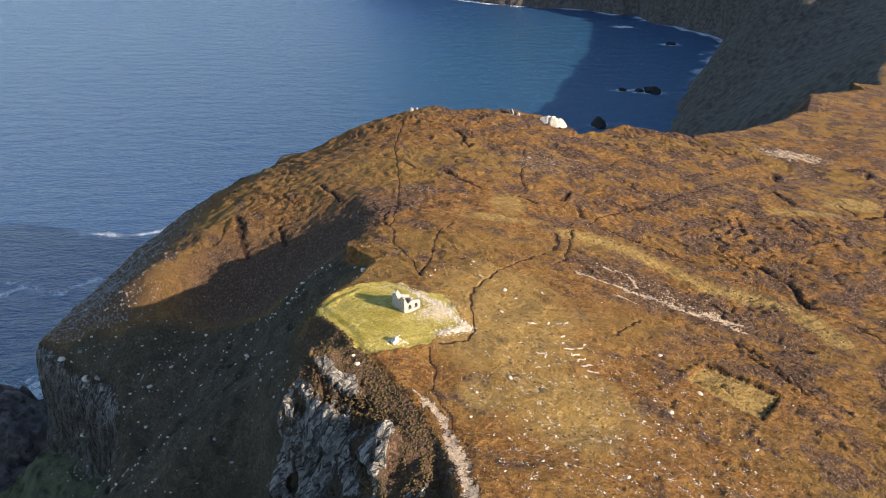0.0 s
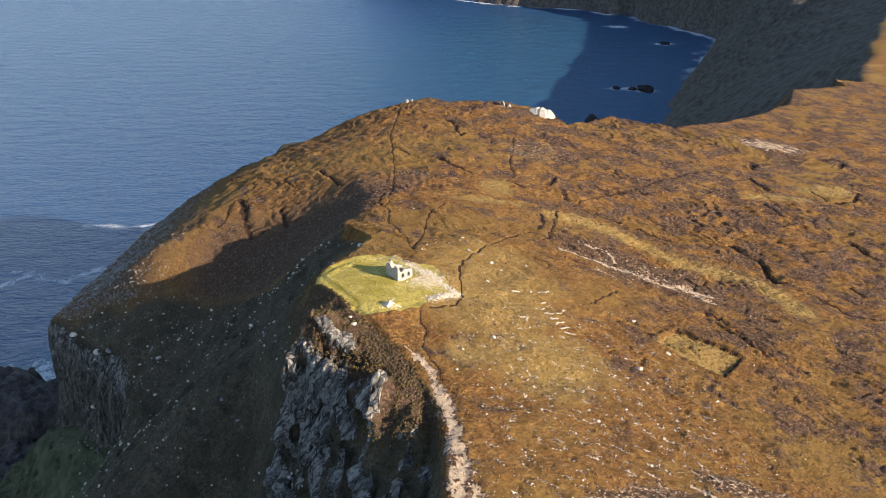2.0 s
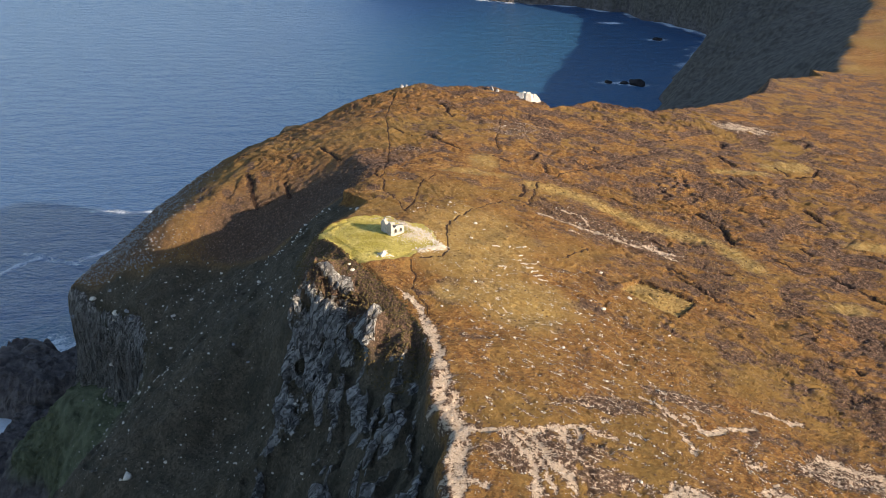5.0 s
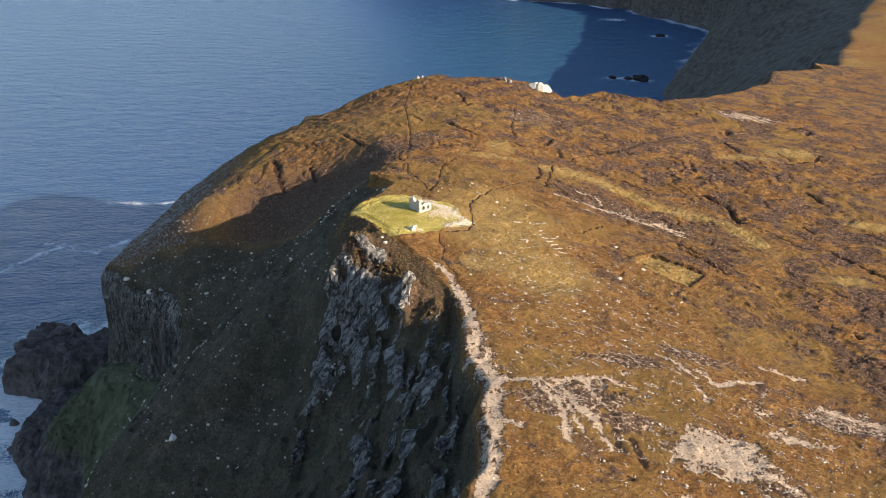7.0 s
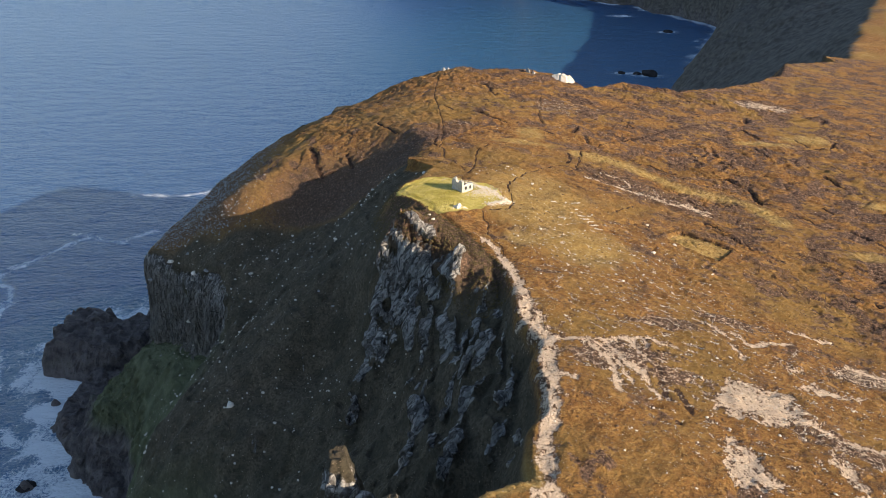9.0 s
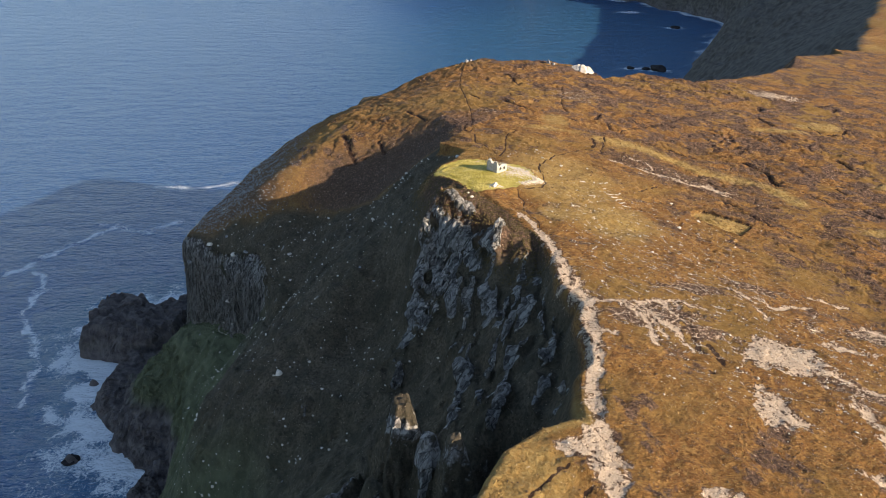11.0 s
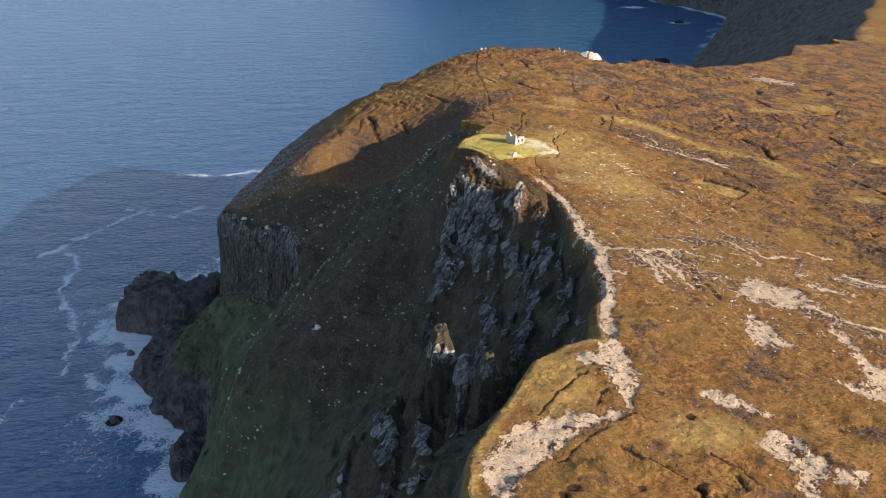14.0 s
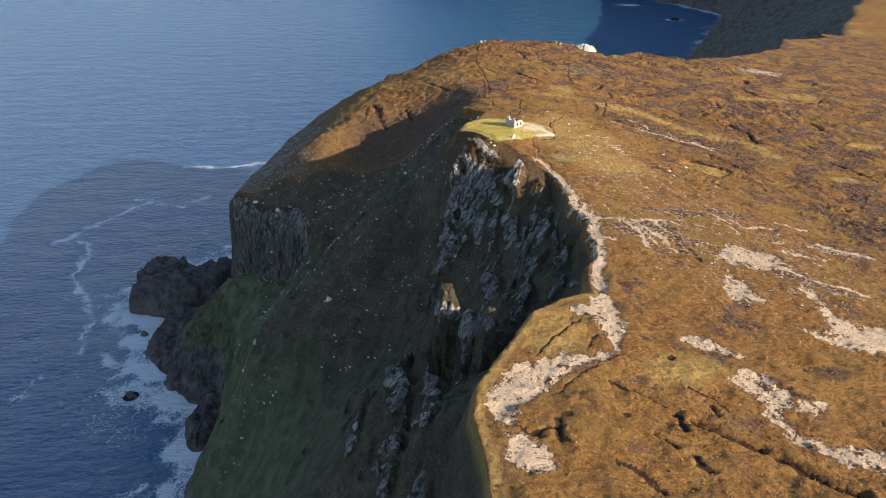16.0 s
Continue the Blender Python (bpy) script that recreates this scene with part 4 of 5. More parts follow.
# pale gravel
bare = ramp(along(PATH_LINE, PATH_WIDE) + 0.5 * fbm(gx / 2.2, gy / 2.2, 4, 0.65), 1.3, 0.5)
bare = bare * (1 - 0.6 * ramp(fbm(gx / 1.7 + 3, gy / 2.6, 3, 0.6), 0.3, 0.7))
worn, patchy = 0.45 * fbm(ax_ / 3.2, ay_ / 1.2, 3), 0.82 + 0.35 * grain(ax_ / 2.2, ay_ / 0.7)
for x0, y0, rx, ry, head, power in SCARS:
    m = np.sqrt(mound(x0, y0, rx, ry, head))
    bare = np.maximum(bare, power * ramp(m + worn, 1.15, 0.45) * patchy)
def blot(ring, edge, loose):
    """Cover inside an outline: broken by noise at its rim and by islands of growth."""
    p = np.array(ring, float)
    out = np.zeros(gx.shape)
    i0, i1 = np.searchsorted(XS, [p[:, 0].min() - 3, p[:, 0].max() + 3])
    j0, j1 = np.searchsorted(YS, [p[:, 1].min() - 3, p[:, 1].max() + 3])
    x, y, u, v = (q[j0:j1, i0:i1] for q in (gx, gy, ax_, ay_))
    x, y = x + 0.5 * grain(x / 2.3, y / 2.3), y + 0.5 * grain(x / 2.3 + 30, y / 2.3)
    d, _, _ = line_distance(x, y, ring + ring[:1])
    d = np.where(inside(x, y, ring), d, -d) + edge * fbm(x / 1.5, y / 1.5, 3, 0.6)
    isles = ramp(fbm(u / 2.0 + 5, v / 1.3, 3, 0.65), 0.55 - loose, 0.95 - loose)
    out[j0:j1, i0:i1] = ramp(d, -0.5, 0.7) * (1 - 0.75 * isles * ramp(d, 3.0, 0.3 + 1.5 * loose))
    return out


for rings, edge, loose in ((BARE_RINGS, 0.6, 0.2), (BROKEN_RINGS, 0.8, 0.42), (STONY_RINGS, 1.0, 0.6)):
    for ring in rings:
        bare = np.maximum(bare, blot(ring, edge, loose))
torn = fbm(ax_ / 2.2, ay_ / 1.0, 3, 0.6)
for pts, w in BANDS:
    bare = np.maximum(bare, ramp(along(pts, None, 0.45) + 0.5 * w * torn, w * 1.4, w * 0.3))
stony = np.exp(-mound(24, 74, 21, 27, 20) ** 2) + 0.8 * np.exp(-mound(35, 40, 32, 22, -20) ** 2) + 0.5 * np.exp(-mound(26, 186, 12, 9) ** 2) + 0.4 * np.exp(-mound(4, 122, 9, 6) ** 2) + 0.9 * np.exp(-mound(43, 124, 17, 4.5, -32) ** 2)
fleck = fbm(ax_ / 2.4, ay_ / 0.9, 3, 0.6)
bare = np.maximum(bare, np.clip(stony, 0, 1) * ramp(fleck, 0.18, 0.75) * 0.74 * onmoor)
bare = np.maximum(bare, 0.5 * lobe * ramp(gx, -54, -86))
rubble = np.exp(-mound(-1.8, 104.6, 3.4, 4.2, -30) ** 2)
bare = np.maximum(bare, rubble * (0.62 + 0.3 * grain(gx / 1.1, gy / 1.1)))
bare = bare * (1 - ramp(seaward, 0.5, 2.2) * 0.95)
ground = ground - 0.16 * ramp(bare, 0.35, 0.7) * (1 - rubble) + 0.45 * rubble * (0.8 + 0.5 * grain(gx / 1.4, gy / 1.4))
peat_and_shade = peat_and_shade * ramp(bare, 0.6, 0.3)
# what grows where
heather = ramp(fbm(ax_ / 9, ay_ / 6.5, 5, 0.7), 0.1, 0.9) * (0.45 + 0.55 * ramp(grain(gx / 60, gy / 45 + 5), -0.4, 0.3))
heather = np.maximum(heather, 0.95 * np.exp(-mound(43, 124, 20, 6, -32) ** 2))
heather = np.maximum(heather, 0.9 * np.exp(-mound(-7, 165, 14, 5) ** 2) * ramp(tuss, -0.6, 0.3))
heather = np.clip(heather + (0.1 + 0.7 * ramp(gx + 0.4 * gy, 55, 110)) * ramp(fbm(gx / 10 + 7, gy / 7, 4, 0.7), -0.55, 0.55), 0, 1)
heather = np.maximum(heather, 0.85 * ramp(-hummock, 0.15, 0.6) * ramp(grain(gx / 19 + 4, gy / 15), -0.35, 0.25) * ramp(gx + 0.6 * gy, 45, 100))
heather = np.maximum(heather, 0.62 * lobe * ramp(gx, -46, -82))
# Darker ground east on the lobe: its cast shadow painted with the heather mask.
heather = np.maximum(heather, 0.8 * lobe * ramp(gx, -78, -52) * ramp(gy, 178, 152))
heather = np.maximum(heather, ramp(bare, 0.12, 0.35) * 0.8) * (1 - lawn) * onmoor
sedge = np.exp(-(along([(26, 146), (30.7, 145), (40.3, 141.3), (46.1, 136.6), (52.4, 130.8), (60.1, 128.6), (66.9, 125), (69.4, 120), (72, 113.2)]) / 3.4) ** 2) * 0.85
for px, py, rx, ry in ((14, 159, 5, 8), (5.4, 84.6, 5.2, 5.6), (104, 176, 9, 5), (88, 168, 12, 3), (12, -2, 9, 5), (-8, 6, 7, 9), (9, 106, 17, 24), (18, 84, 12, 12), (108, 178, 7, 5), (86, 99, 6, 3), (105, 127, 9, 3), (12, 150, 12, 2.5)):
    sedge = np.maximum(sedge, 0.7 * np.exp(-mound(px, py, rx, ry) ** 2))
sedge = np.maximum(sedge * (1 - lawn), pen * 0.8)
sedge = np.maximum(sedge, 0.75 * np.exp(-((d_brink - 0.8) / 1.2) ** 2) * ramp(gy, 35, 15))
# blocks of the crags, pushed out along the face
points = np.stack([gx, gy, ground], 2)
dy, dx = np.gradient(ground, YS, XS)
push = np.stack([-dx, -dy, np.ones_like(dx)], 2)
push /= np.linalg.norm(push, axis=2)[..., None]
bluff = np.maximum(crag * west * above * ramp(steep, 0.35, 0.7), 0.8 * stack * ramp(ground, -2, 1))
chosen = bluff > 0.08
cx, cy, cz = gx[chosen], gy[chosen], ground[chosen]
column = jointed[chosen]
val1, gap1 = chunks(cx / 5.6 + 0.25 * cz / 5.6, (cy + 0.4 * cx) / 4.6, cz / (7.5 + 12 * column))
val2, gap2 = chunks(cx / 1.9 + 9, (cy + 0.5 * cx) / 1.5, cz / (2.2 + 6 * column) + 5)
amount = bluff[chosen]
out = amount * ((val1 - 0.5) * (2.0 - 0.6 * column) + (val2 - 0.5) * 0.9 - 0.7 * ramp(gap1, 0.16, 0.0))
points[chosen] += push[chosen] * out[:, None]
bony = np.zeros_like(ground)
bony[chosen] = amount * ramp(val1 + 0.35 * val2 + 0.5 * column + 0.3 * rib[chosen], 0.5, 0.85)
steep2 = np.hypot(*np.gradient(ground, YS, XS))
shelf_on = ramp(seaward, 0.2, 1.0) * ramp(base, 104, 108) * ramp(gy, 62, 68) * ramp(gy, 110, 100)
heather = np.maximum(heather, 0.95 * shelf_on)
rock = ramp(steep2, 1.2, 2.6) * 0.35 * west * above * (0.3 + 0.7 * crag)
rock = np.maximum(rock, np.maximum(0.85 * bony, np.maximum(0.8 * rib * west, 0.5 * spire * ramp(ground, 100, 104))))
rock = np.maximum(rock, 0.9 * jointed * ramp(steep2, 0.8, 1.8))
rock = np.maximum(rock, 0.42 * west * above * ramp(fins + 0.6 * ribs, 0.95, 1.4) * ramp(base, 15, 45))
# Darker seaward turf, the slope's shade put into its colour; sunlit lobe left out.
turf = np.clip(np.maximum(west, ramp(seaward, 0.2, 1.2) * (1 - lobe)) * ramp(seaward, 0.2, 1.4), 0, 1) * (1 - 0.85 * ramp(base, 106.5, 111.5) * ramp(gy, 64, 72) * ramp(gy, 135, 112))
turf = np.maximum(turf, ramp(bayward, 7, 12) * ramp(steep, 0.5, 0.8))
lush = turf * np.maximum(ramp(base + 14 * grain(gx / 30, gy / 30), 72, 38), ramp(d_wall, 1, 5) * wall_on * ramp(base, 62, 50))
wet_and_shade = np.maximum(stack * ramp(ground, 22, 15), ramp(ground + 2.5 * fbm(gx / 8, gy / 8, 3) - 5 * np.exp(-mound(-140, 165, 22, 55, -25) ** 2), 6.5, 3.5))
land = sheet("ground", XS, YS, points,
             dict(rock=rock * (1 - stack), jointed=jointed * ramp(base, 72, 64), turf=turf, lush=lush, wet_and_shade=wet_and_shade, bare=bare, lawn=lawn, heather=heather, sedge=sedge, peat_and_shade=peat_and_shade), M_LAND, broken=(bony > 0.25) | (stack * (ground > 1) > 0.5))
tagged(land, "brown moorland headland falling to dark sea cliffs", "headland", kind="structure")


def height_of(x, y):
    """The finished ground's height at a place."""
    i = int(np.clip(np.searchsorted(XS, x) - 1, 0, len(XS) - 2))
    j = int(np.clip(np.searchsorted(YS, y) - 1, 0, len(YS) - 2))
    u, v = (x - XS[i]) / (XS[i + 1] - XS[i]), (y - YS[j]) / (YS[j + 1] - YS[j])
    g = ground
    return float((g[j, i] * (1 - u) + g[j, i + 1] * u) * (1 - v) + (g[j + 1, i] * (1 - u) + g[j + 1, i + 1] * u) * v)


def value_at(mask, x, y):
    return mask[np.clip(np.searchsorted(YS, y), 0, len(YS) - 1), np.clip(np.searchsorted(XS, x), 0, len(XS) - 1)]


# ---- the far cliffs round the bay ----
# Last three points of each line: unseen coast added to taper the sea's reflection.
FAR_SHORE = [(170, 372), (150, 430), (160, 520), (184, 588), (221, 678), (247, 732), (283, 808), (361, 964), (318, 1066), (280, 1147), (223, 1211), (101, 1262), (20, 1325), (-20, 1390), (-90, 1490), (-220, 1640), (-380, 1820)]
FAR_EDGE = [(204, 345), (216, 366), (239, 405), (268, 452), (298, 505), (318, 540), (370, 640), (420, 800), (480, 970), (390, 1110), (300, 1235), (165, 1318), (70, 1385), (30, 1500), (-120, 1670), (-290, 1860)]
fx, fy = spread([(-400, 120, 14, 6), (120, 480, 4, 5), (480, 1100, 8, 30)]), spread([(333, 345, 4, 4), (345, 700, 4, 4), (700, 1500, 5, 8), (1500, 2000, 14, 30)])
hx, hy = np.meshgrid(fx, fy)
warp = 14 * fbm(hx / 70, hy / 70, 3)
d_shore, s_shore, _ = line_distance(hx + warp, hy + warp, FAR_SHORE)
d_edge, s_edge, run = line_distance(hx + 0.3 * warp, hy, FAR_EDGE)
rise = 98 + 10 * ramp(run, 0.05, 0.2) + 78 * ramp(run, 0.2, 0.75) - 190 * ramp(run, 0.68, 1.0)
up = np.clip(d_shore / (d_shore + d_edge + 1e-6), 0, 1)
far = np.where(s_shore < 0, -6 - 0.3 * d_shore, np.where(s_edge > 0, rise + 0.06 * np.minimum(d_edge, 300), rise * up ** 0.85))
face = np.where((s_shore > 0) & (s_edge < 0), 1.0, 0.0) * ramp(up, 0.0, 0.15) * ramp(up, 1.0, 0.55)
shelf = base_height(np.full(1, 214.0), np.full(1, 335.0))[0] - 0.4
far = far - np.maximum(far - shelf, 0) * ramp(hy, 420, 352) * ramp(hx, 150, 205)
gash = ridged((hx + hy) / 55, (hx - hy) / 120, 5)
quiet = 0.06 + 0.94 * ramp(hy, 430, 700)
far = far + quiet * (face * 6 * ridged((hx + hy) / 24, (hx - hy) / 70, 3) + face * 15 * gash + face * 3 * fbm(hx / 12, hy / 12, 2)) + 1.5 * fbm(hx / 30, hy / 30, 4) * ramp(far, -5, 10) * ramp(hy, 350, 390)
fs = np.hypot(*np.gradient(far, fy, fx))
# Dark turf and wet masks, less pale rock: the far cliff's painted shade.
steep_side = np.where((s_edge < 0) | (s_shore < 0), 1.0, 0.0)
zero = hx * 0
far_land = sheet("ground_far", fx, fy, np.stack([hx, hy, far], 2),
                 dict(jointed=zero, rock=(ramp(fs, 0.9, 1.9) * 0.14 + 0.3 * face * ramp(gash + 0.5 * fbm(hx / 14, hy / 14, 3), 0.2, 0.9)) * ramp(hy, 1000, 850), turf=steep_side, lush=0.25 * steep_side, wet_and_shade=np.maximum(ramp(far, 7, 3), 0.6 * steep_side), bare=zero, lawn=zero,
                      heather=0.7 * ramp(fbm(hx / 30, hy / 30, 3), 0, 0.8), sedge=0.5 * ramp(fbm(hx / 40 + 9, hy / 40, 3), 0.1, 0.9), peat_and_shade=zero), M_LAND)
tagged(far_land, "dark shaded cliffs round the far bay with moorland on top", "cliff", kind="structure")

# ---- the sea ----
STREAKS = [([(-228, 263), (-216.6, 252.4), (-212.5, 224), (-196, 199.7), (-186.8, 184), (-182.4, 166.6), (-180.3, 158.7)], 1.5, 0.75), ([(-240, 262), (-235, 267), (-227, 286.4), (-219.4, 299), (-207.8, 315)], 2.2, 0.75),
           ([(-207, 377.6), (-182, 374.5), (-152, 386)], 2.2, 0.6), ([(-191, 127), (-188.5, 141)], 1.4, 0.55), ([(-171.5, 156), (-158, 148.5)], 1.5, 0.75), ([(-131.4, 78.8), (-125, 83.5)], 2.0, 0.7),
           ([(-186, 315), (-172.7, 324)], 2.0, 0.6), ([(-214, 321), (-189, 310)], 2.5, 0.55)]
sx = spread([(-4500, -320, 400, 20), (-320, -250, 12, 2.0), (-250, -100, 1.3, 1.3), (-100, 420, 3, 6), (420, 4500, 12, 400)])
sy = spread([(-1500, 40, 200, 4), (40, 400, 1.3, 1.5), (400, 1350, 3, 6), (1350, 4800, 12, 400)])
wx, wy = np.meshgrid(sx, sy)
bed = np.full(wx.shape, -30.0)
near = (wx > -199) & (wx < 614) & (wy > -410) & (wy < 349)
bed[near] = value_at(ground, wx[near], wy[near])
reach = np.full(wx.shape, 200.0)
d, _, _ = line_distance(wx, wy, [(-102, 10), (-110, 78), (-112, 108), (-116, 124), (-131, 131), (-142, 146), (-152, 162), (-156, 184), (-171, 190), (-176, 205), (-168, 224), (-150, 232), (-135, 244), (-106, 275)])
wash = fbm(wx / 9, wy / 9, 4)
surge = 0.6 + 0.6 * ramp(grain(wx / 19 + 3, wy / 19) + 0.4 * grain(wx / 7, wy / 7), -0.35, 0.4)
foam = 0.95 * ramp(d + 8 * wash, 16, 1.0) * surge + 0.34 * ramp(d + 12 * wash, 46, 6) * surge
foam = np.maximum(foam, 0.8 * ramp(np.hypot((wx + 147) / 20, (wy - 131) / 14) + 0.35 * wash, 1.1, 0.35))
foam = np.maximum(foam, 0.36 * ramp(np.hypot((wx + 140) / 34, (wy - 122) / 24) + 0.4 * wash, 1.15, 0.5))
shallow_and_skylight = 0.75 * ramp(d + 10 * wash, 45, 4)
for pts, w, power in STREAKS:
    q, _, _ = line_distance(wx + 3.5 * wash, wy + 3.5 * grain(wx / 11 + 7, wy / 11), pts)
    foam = np.maximum(foam, 1.25 * power * (0.95 + 0.5 * grain(wx / 8, wy / 8)) * ramp(q, w * 2.5, 0.0))
d, side, run = line_distance(wx, wy, FAR_SHORE)
wash = fbm(wx / 26, wy / 26, 4)
foam = np.maximum(foam, 0.85 * ramp(d + 13 * wash - 9 * ramp(run, 0.5, 0.75), 15, 2) * ramp(run, 0.1, 0.3))
for px, py, r in ((126, 592, 9), (170, 708, 8), (187, 707, 9), (198, 700, 11), (279, 936, 12), (246, 1060, 14)):
    foam = np.maximum(foam, 0.8 * ramp(np.hypot((wx - px) / 1.6, wy - py) / r + 0.5 * fbm(wx / 6, wy / 6, 2), 1.2, 0.4))
# Paler blue over the bay lifts its shaded water: sky light painted in.
shallow_and_skylight = np.maximum(shallow_and_skylight, 0.68 * ramp(np.hypot((wx - 150) / 330, (wy - 800) / 560), 1.1, 0.3))
sea = sheet("water", sx, sy, np.stack([wx, wy, wx * 0], 2), dict(foam=foam, shallow_and_skylight=shallow_and_skylight), M_SEA)
tagged(sea, "deep blue choppy sea with white surf at the rocks", "sea", kind="structure")


# ---- things ----
def part(name, bm, material, parent, label=""):
    """Links a bmesh as one mesh object under a thing."""
    me = bpy.data.meshes.new(name)
    bm.to_mesh(me)
    bm.free()
    me.materials.append(material)
    ob = new(name, me)
    ob.parent = parent
    return tagged(ob, label)


def from_arrays(name, verts, tris, material, smooth=False):
    """Triangles in arrays as one mesh object."""
    me = bpy.data.meshes.new(name)
    me.vertices.add(len(verts))
    me.vertices.foreach_set("co", np.ascontiguousarray(verts, np.float32).ravel())
    me.loops.add(tris.size)
    me.loops.foreach_set("vertex_index", np.ascontiguousarray(tris, np.int32).ravel())
    me.polygons.add(len(tris))
    me.polygons.foreach_set("loop_start", np.arange(0, tris.size, 3, dtype=np.int32))
    me.update(calc_edges=True)
    if smooth:
        me.polygons.foreach_set("use_smooth", np.ones(len(tris), bool))
    me.materials.append(material)
    return new(name, me)


def pebble():
    """The corners and faces of a rough twenty-sided stone."""
    bm = bmesh.new()
    bmesh.ops.create_icosphere(bm, subdivisions=1, radius=1)
    v = np.array([p.co[:] for p in bm.verts])
    f = np.array([[p.index for p in q.verts] for q in bm.faces])
    bm.free()
    return v, f


PEBBLE_V, PEBBLE_F = pebble()
stones_rng = np.random.RandomState(11)


def stones(name, places, sizes, material, flat=0.55, sink=0.25):
    """Many loose stones as one mesh: places x, y, z; sizes are half widths."""
    r, n = stones_rng, len(places)
    v = PEBBLE_V[None] * (1 + 0.28 * r.normal(size=(n, len(PEBBLE_V), 1)).clip(-1.5, 1.5))
    v = v * np.stack([np.ones(n), r.uniform(0.55, 1, n), r.uniform(0.6, 1.3, n) * flat], 1)[:, None] * np.asarray(sizes)[:, None, None]
    a = r.uniform(0, 6.283, n)
    c, s = np.cos(a)[:, None], np.sin(a)[:, None]
    v = np.stack([v[..., 0] * c - v[..., 1] * s, v[..., 0] * s + v[..., 1] * c, v[..., 2]], 2)
    v[..., 2] += (np.asarray(sizes) * flat * (0.5 - sink))[:, None]
    v = v + np.asarray(places)[:, None]
    f = PEBBLE_F[None] + (np.arange(n) * len(PEBBLE_V))[:, None, None]
    return from_arrays(name, v.reshape(-1, 3), f.reshape(-1, 3), material)


def settle(xy):
    """Places on the ground for an array of x, y."""
    xy = np.asarray(xy, float)
    return np.concatenate([xy, value_near(ground, xy[:, 0], xy[:, 1])[:, None]], 1)


def value_near(mask, x, y):
    i = np.clip(np.searchsorted(XS, x) - 1, 0, len(XS) - 2)
    j = np.clip(np.searchsorted(YS, y) - 1, 0, len(YS) - 2)
    u, v = (x - XS[i]) / (XS[i + 1] - XS[i]), (y - YS[j]) / (YS[j + 1] - YS[j])
    return (mask[j, i] * (1 - u) + mask[j, i + 1] * u) * (1 - v) + (mask[j + 1, i] * (1 - u) + mask[j + 1, i + 1] * u) * v


# ---- the ruined hut ----
def ruin_wall(long, thick, top, holes=(), seed=0):
    """A broken masonry wall along x from 0, with an uneven top and openings (from, to, sill, head)."""
    r = random.Random(seed)
    cuts = sorted({0.0, long, *[h[0] for h in holes], *[h[1] for h in holes], *[long * i / 14 for i in range(1, 14)]})
    cuts = [c for i, c in enumerate(cuts) if i == 0 or c - cuts[i - 1] > 0.04 or any(c in h[:2] for h in holes)]
    bm = bmesh.new()
    for a, b in zip(cuts, cuts[1:]):
        t0, t1 = top(a) + r.uniform(-0.08, 0.08), top(b) + r.uniform(-0.08, 0.08)
        spans = [(-0.9, None)]
        for h in holes:
            if a >= h[0] - 1e-6 and b <= h[1] + 1e-6:
                spans = [(-0.9, h[2]), (h[3], None)]
        for lo, hi in spans:
            z = [(lo, hi if hi is not None else t0), (lo, hi if hi is not None else t1)]
            q = []
            for x, (z0, z1) in ((a, z[0]), (b, z[1])):
                for y in (0, thick):
                    q += [bm.verts.new((x, y, z0)), bm.verts.new((x, y, z1 + (r.uniform(-0.05, 0.05) if hi is None else 0)))]
            for f in ((0, 4, 5, 1), (2, 3, 7, 6), (1, 5, 7, 3), (0, 2, 6, 4), (0, 1, 3, 2), (4, 6, 7, 5)):
                bm.faces.new([q[i] for i in f])
    bmesh.ops.remove_doubles(bm, verts=bm.verts, dist=0.002)
    bmesh.ops.recalc_face_normals(bm, faces=bm.faces)
    return bm


HUT_X, HUT_Y = -6.95, 102.95
hut_z = height_of(HUT_X, HUT_Y) - 0.1
hut = new("ruined_hut")
hut.matrix_world = pose(HUT_X, HUT_Y, hut_z, 0, 0, 36)
tagged(hut, "roofless whitewashed stone lookout hut in ruins on green turf", "ruin")
wins = [(0.80, 1.36, 0.62, 1.45), (2.02, 2.56, 0.62, 1.45)]
arches = []
for a, b, sill, head in wins:
    w = (b - a) / 5
    arches += [(a + i * w, a + (i + 1) * w, sill, head - drop) for i, drop in enumerate((0.24, 0.07, 0.0, 0.07, 0.24))]
front = part("window_wall", ruin_wall(3.1, 0.42, lambda x: 2.75 - 0.9 * ramp(x, 0.1, 0.7) + 0.35 * ramp(x, 0.9, 1.3) - 0.1 * x if x < 2.75 else max(1.3, 2.2 - 2.2 * (x - 2.75)), arches, 1), M_WALL, hut, "lime-washed front wall with two arched openings")
for a, b, sill, head in wins:
    bm = bmesh.new()
    bmesh.ops.create_cube(bm, size=1, matrix=Matrix.LocRotScale(((a + b) / 2, 0.14, sill - 0.03), None, (b - a + 0.12, 0.40, 0.08)))
    bmesh.ops.bevel(bm, geom=bm.edges[:], offset=0.012, segments=1)
    part("sill", bm, M_GREY, front, "worn stone window sill").location.y = -0.03
side = part("gable_wall", ruin_wall(2.95, 0.42, lambda x: 2.75 - 0.75 * math.exp(-((x - 1.35) / 0.55) ** 4) - 0.08 * x, (), 2), M_WALL, hut, "shaded gable wall with a broken top")
side.matrix_local = pose(0.42, 0.425, 0, 0, 0, 90)
back = part("wall", ruin_wall(3.1, 0.42, lambda x: 2.1 + 0.9 * math.exp(-((x - 0.9) / 0.35) ** 2) - 0.35 * x, (), 3), M_WALL, hut, "lower rear wall with a jagged stub")
back.matrix_local = pose(0, 3.38, 0)
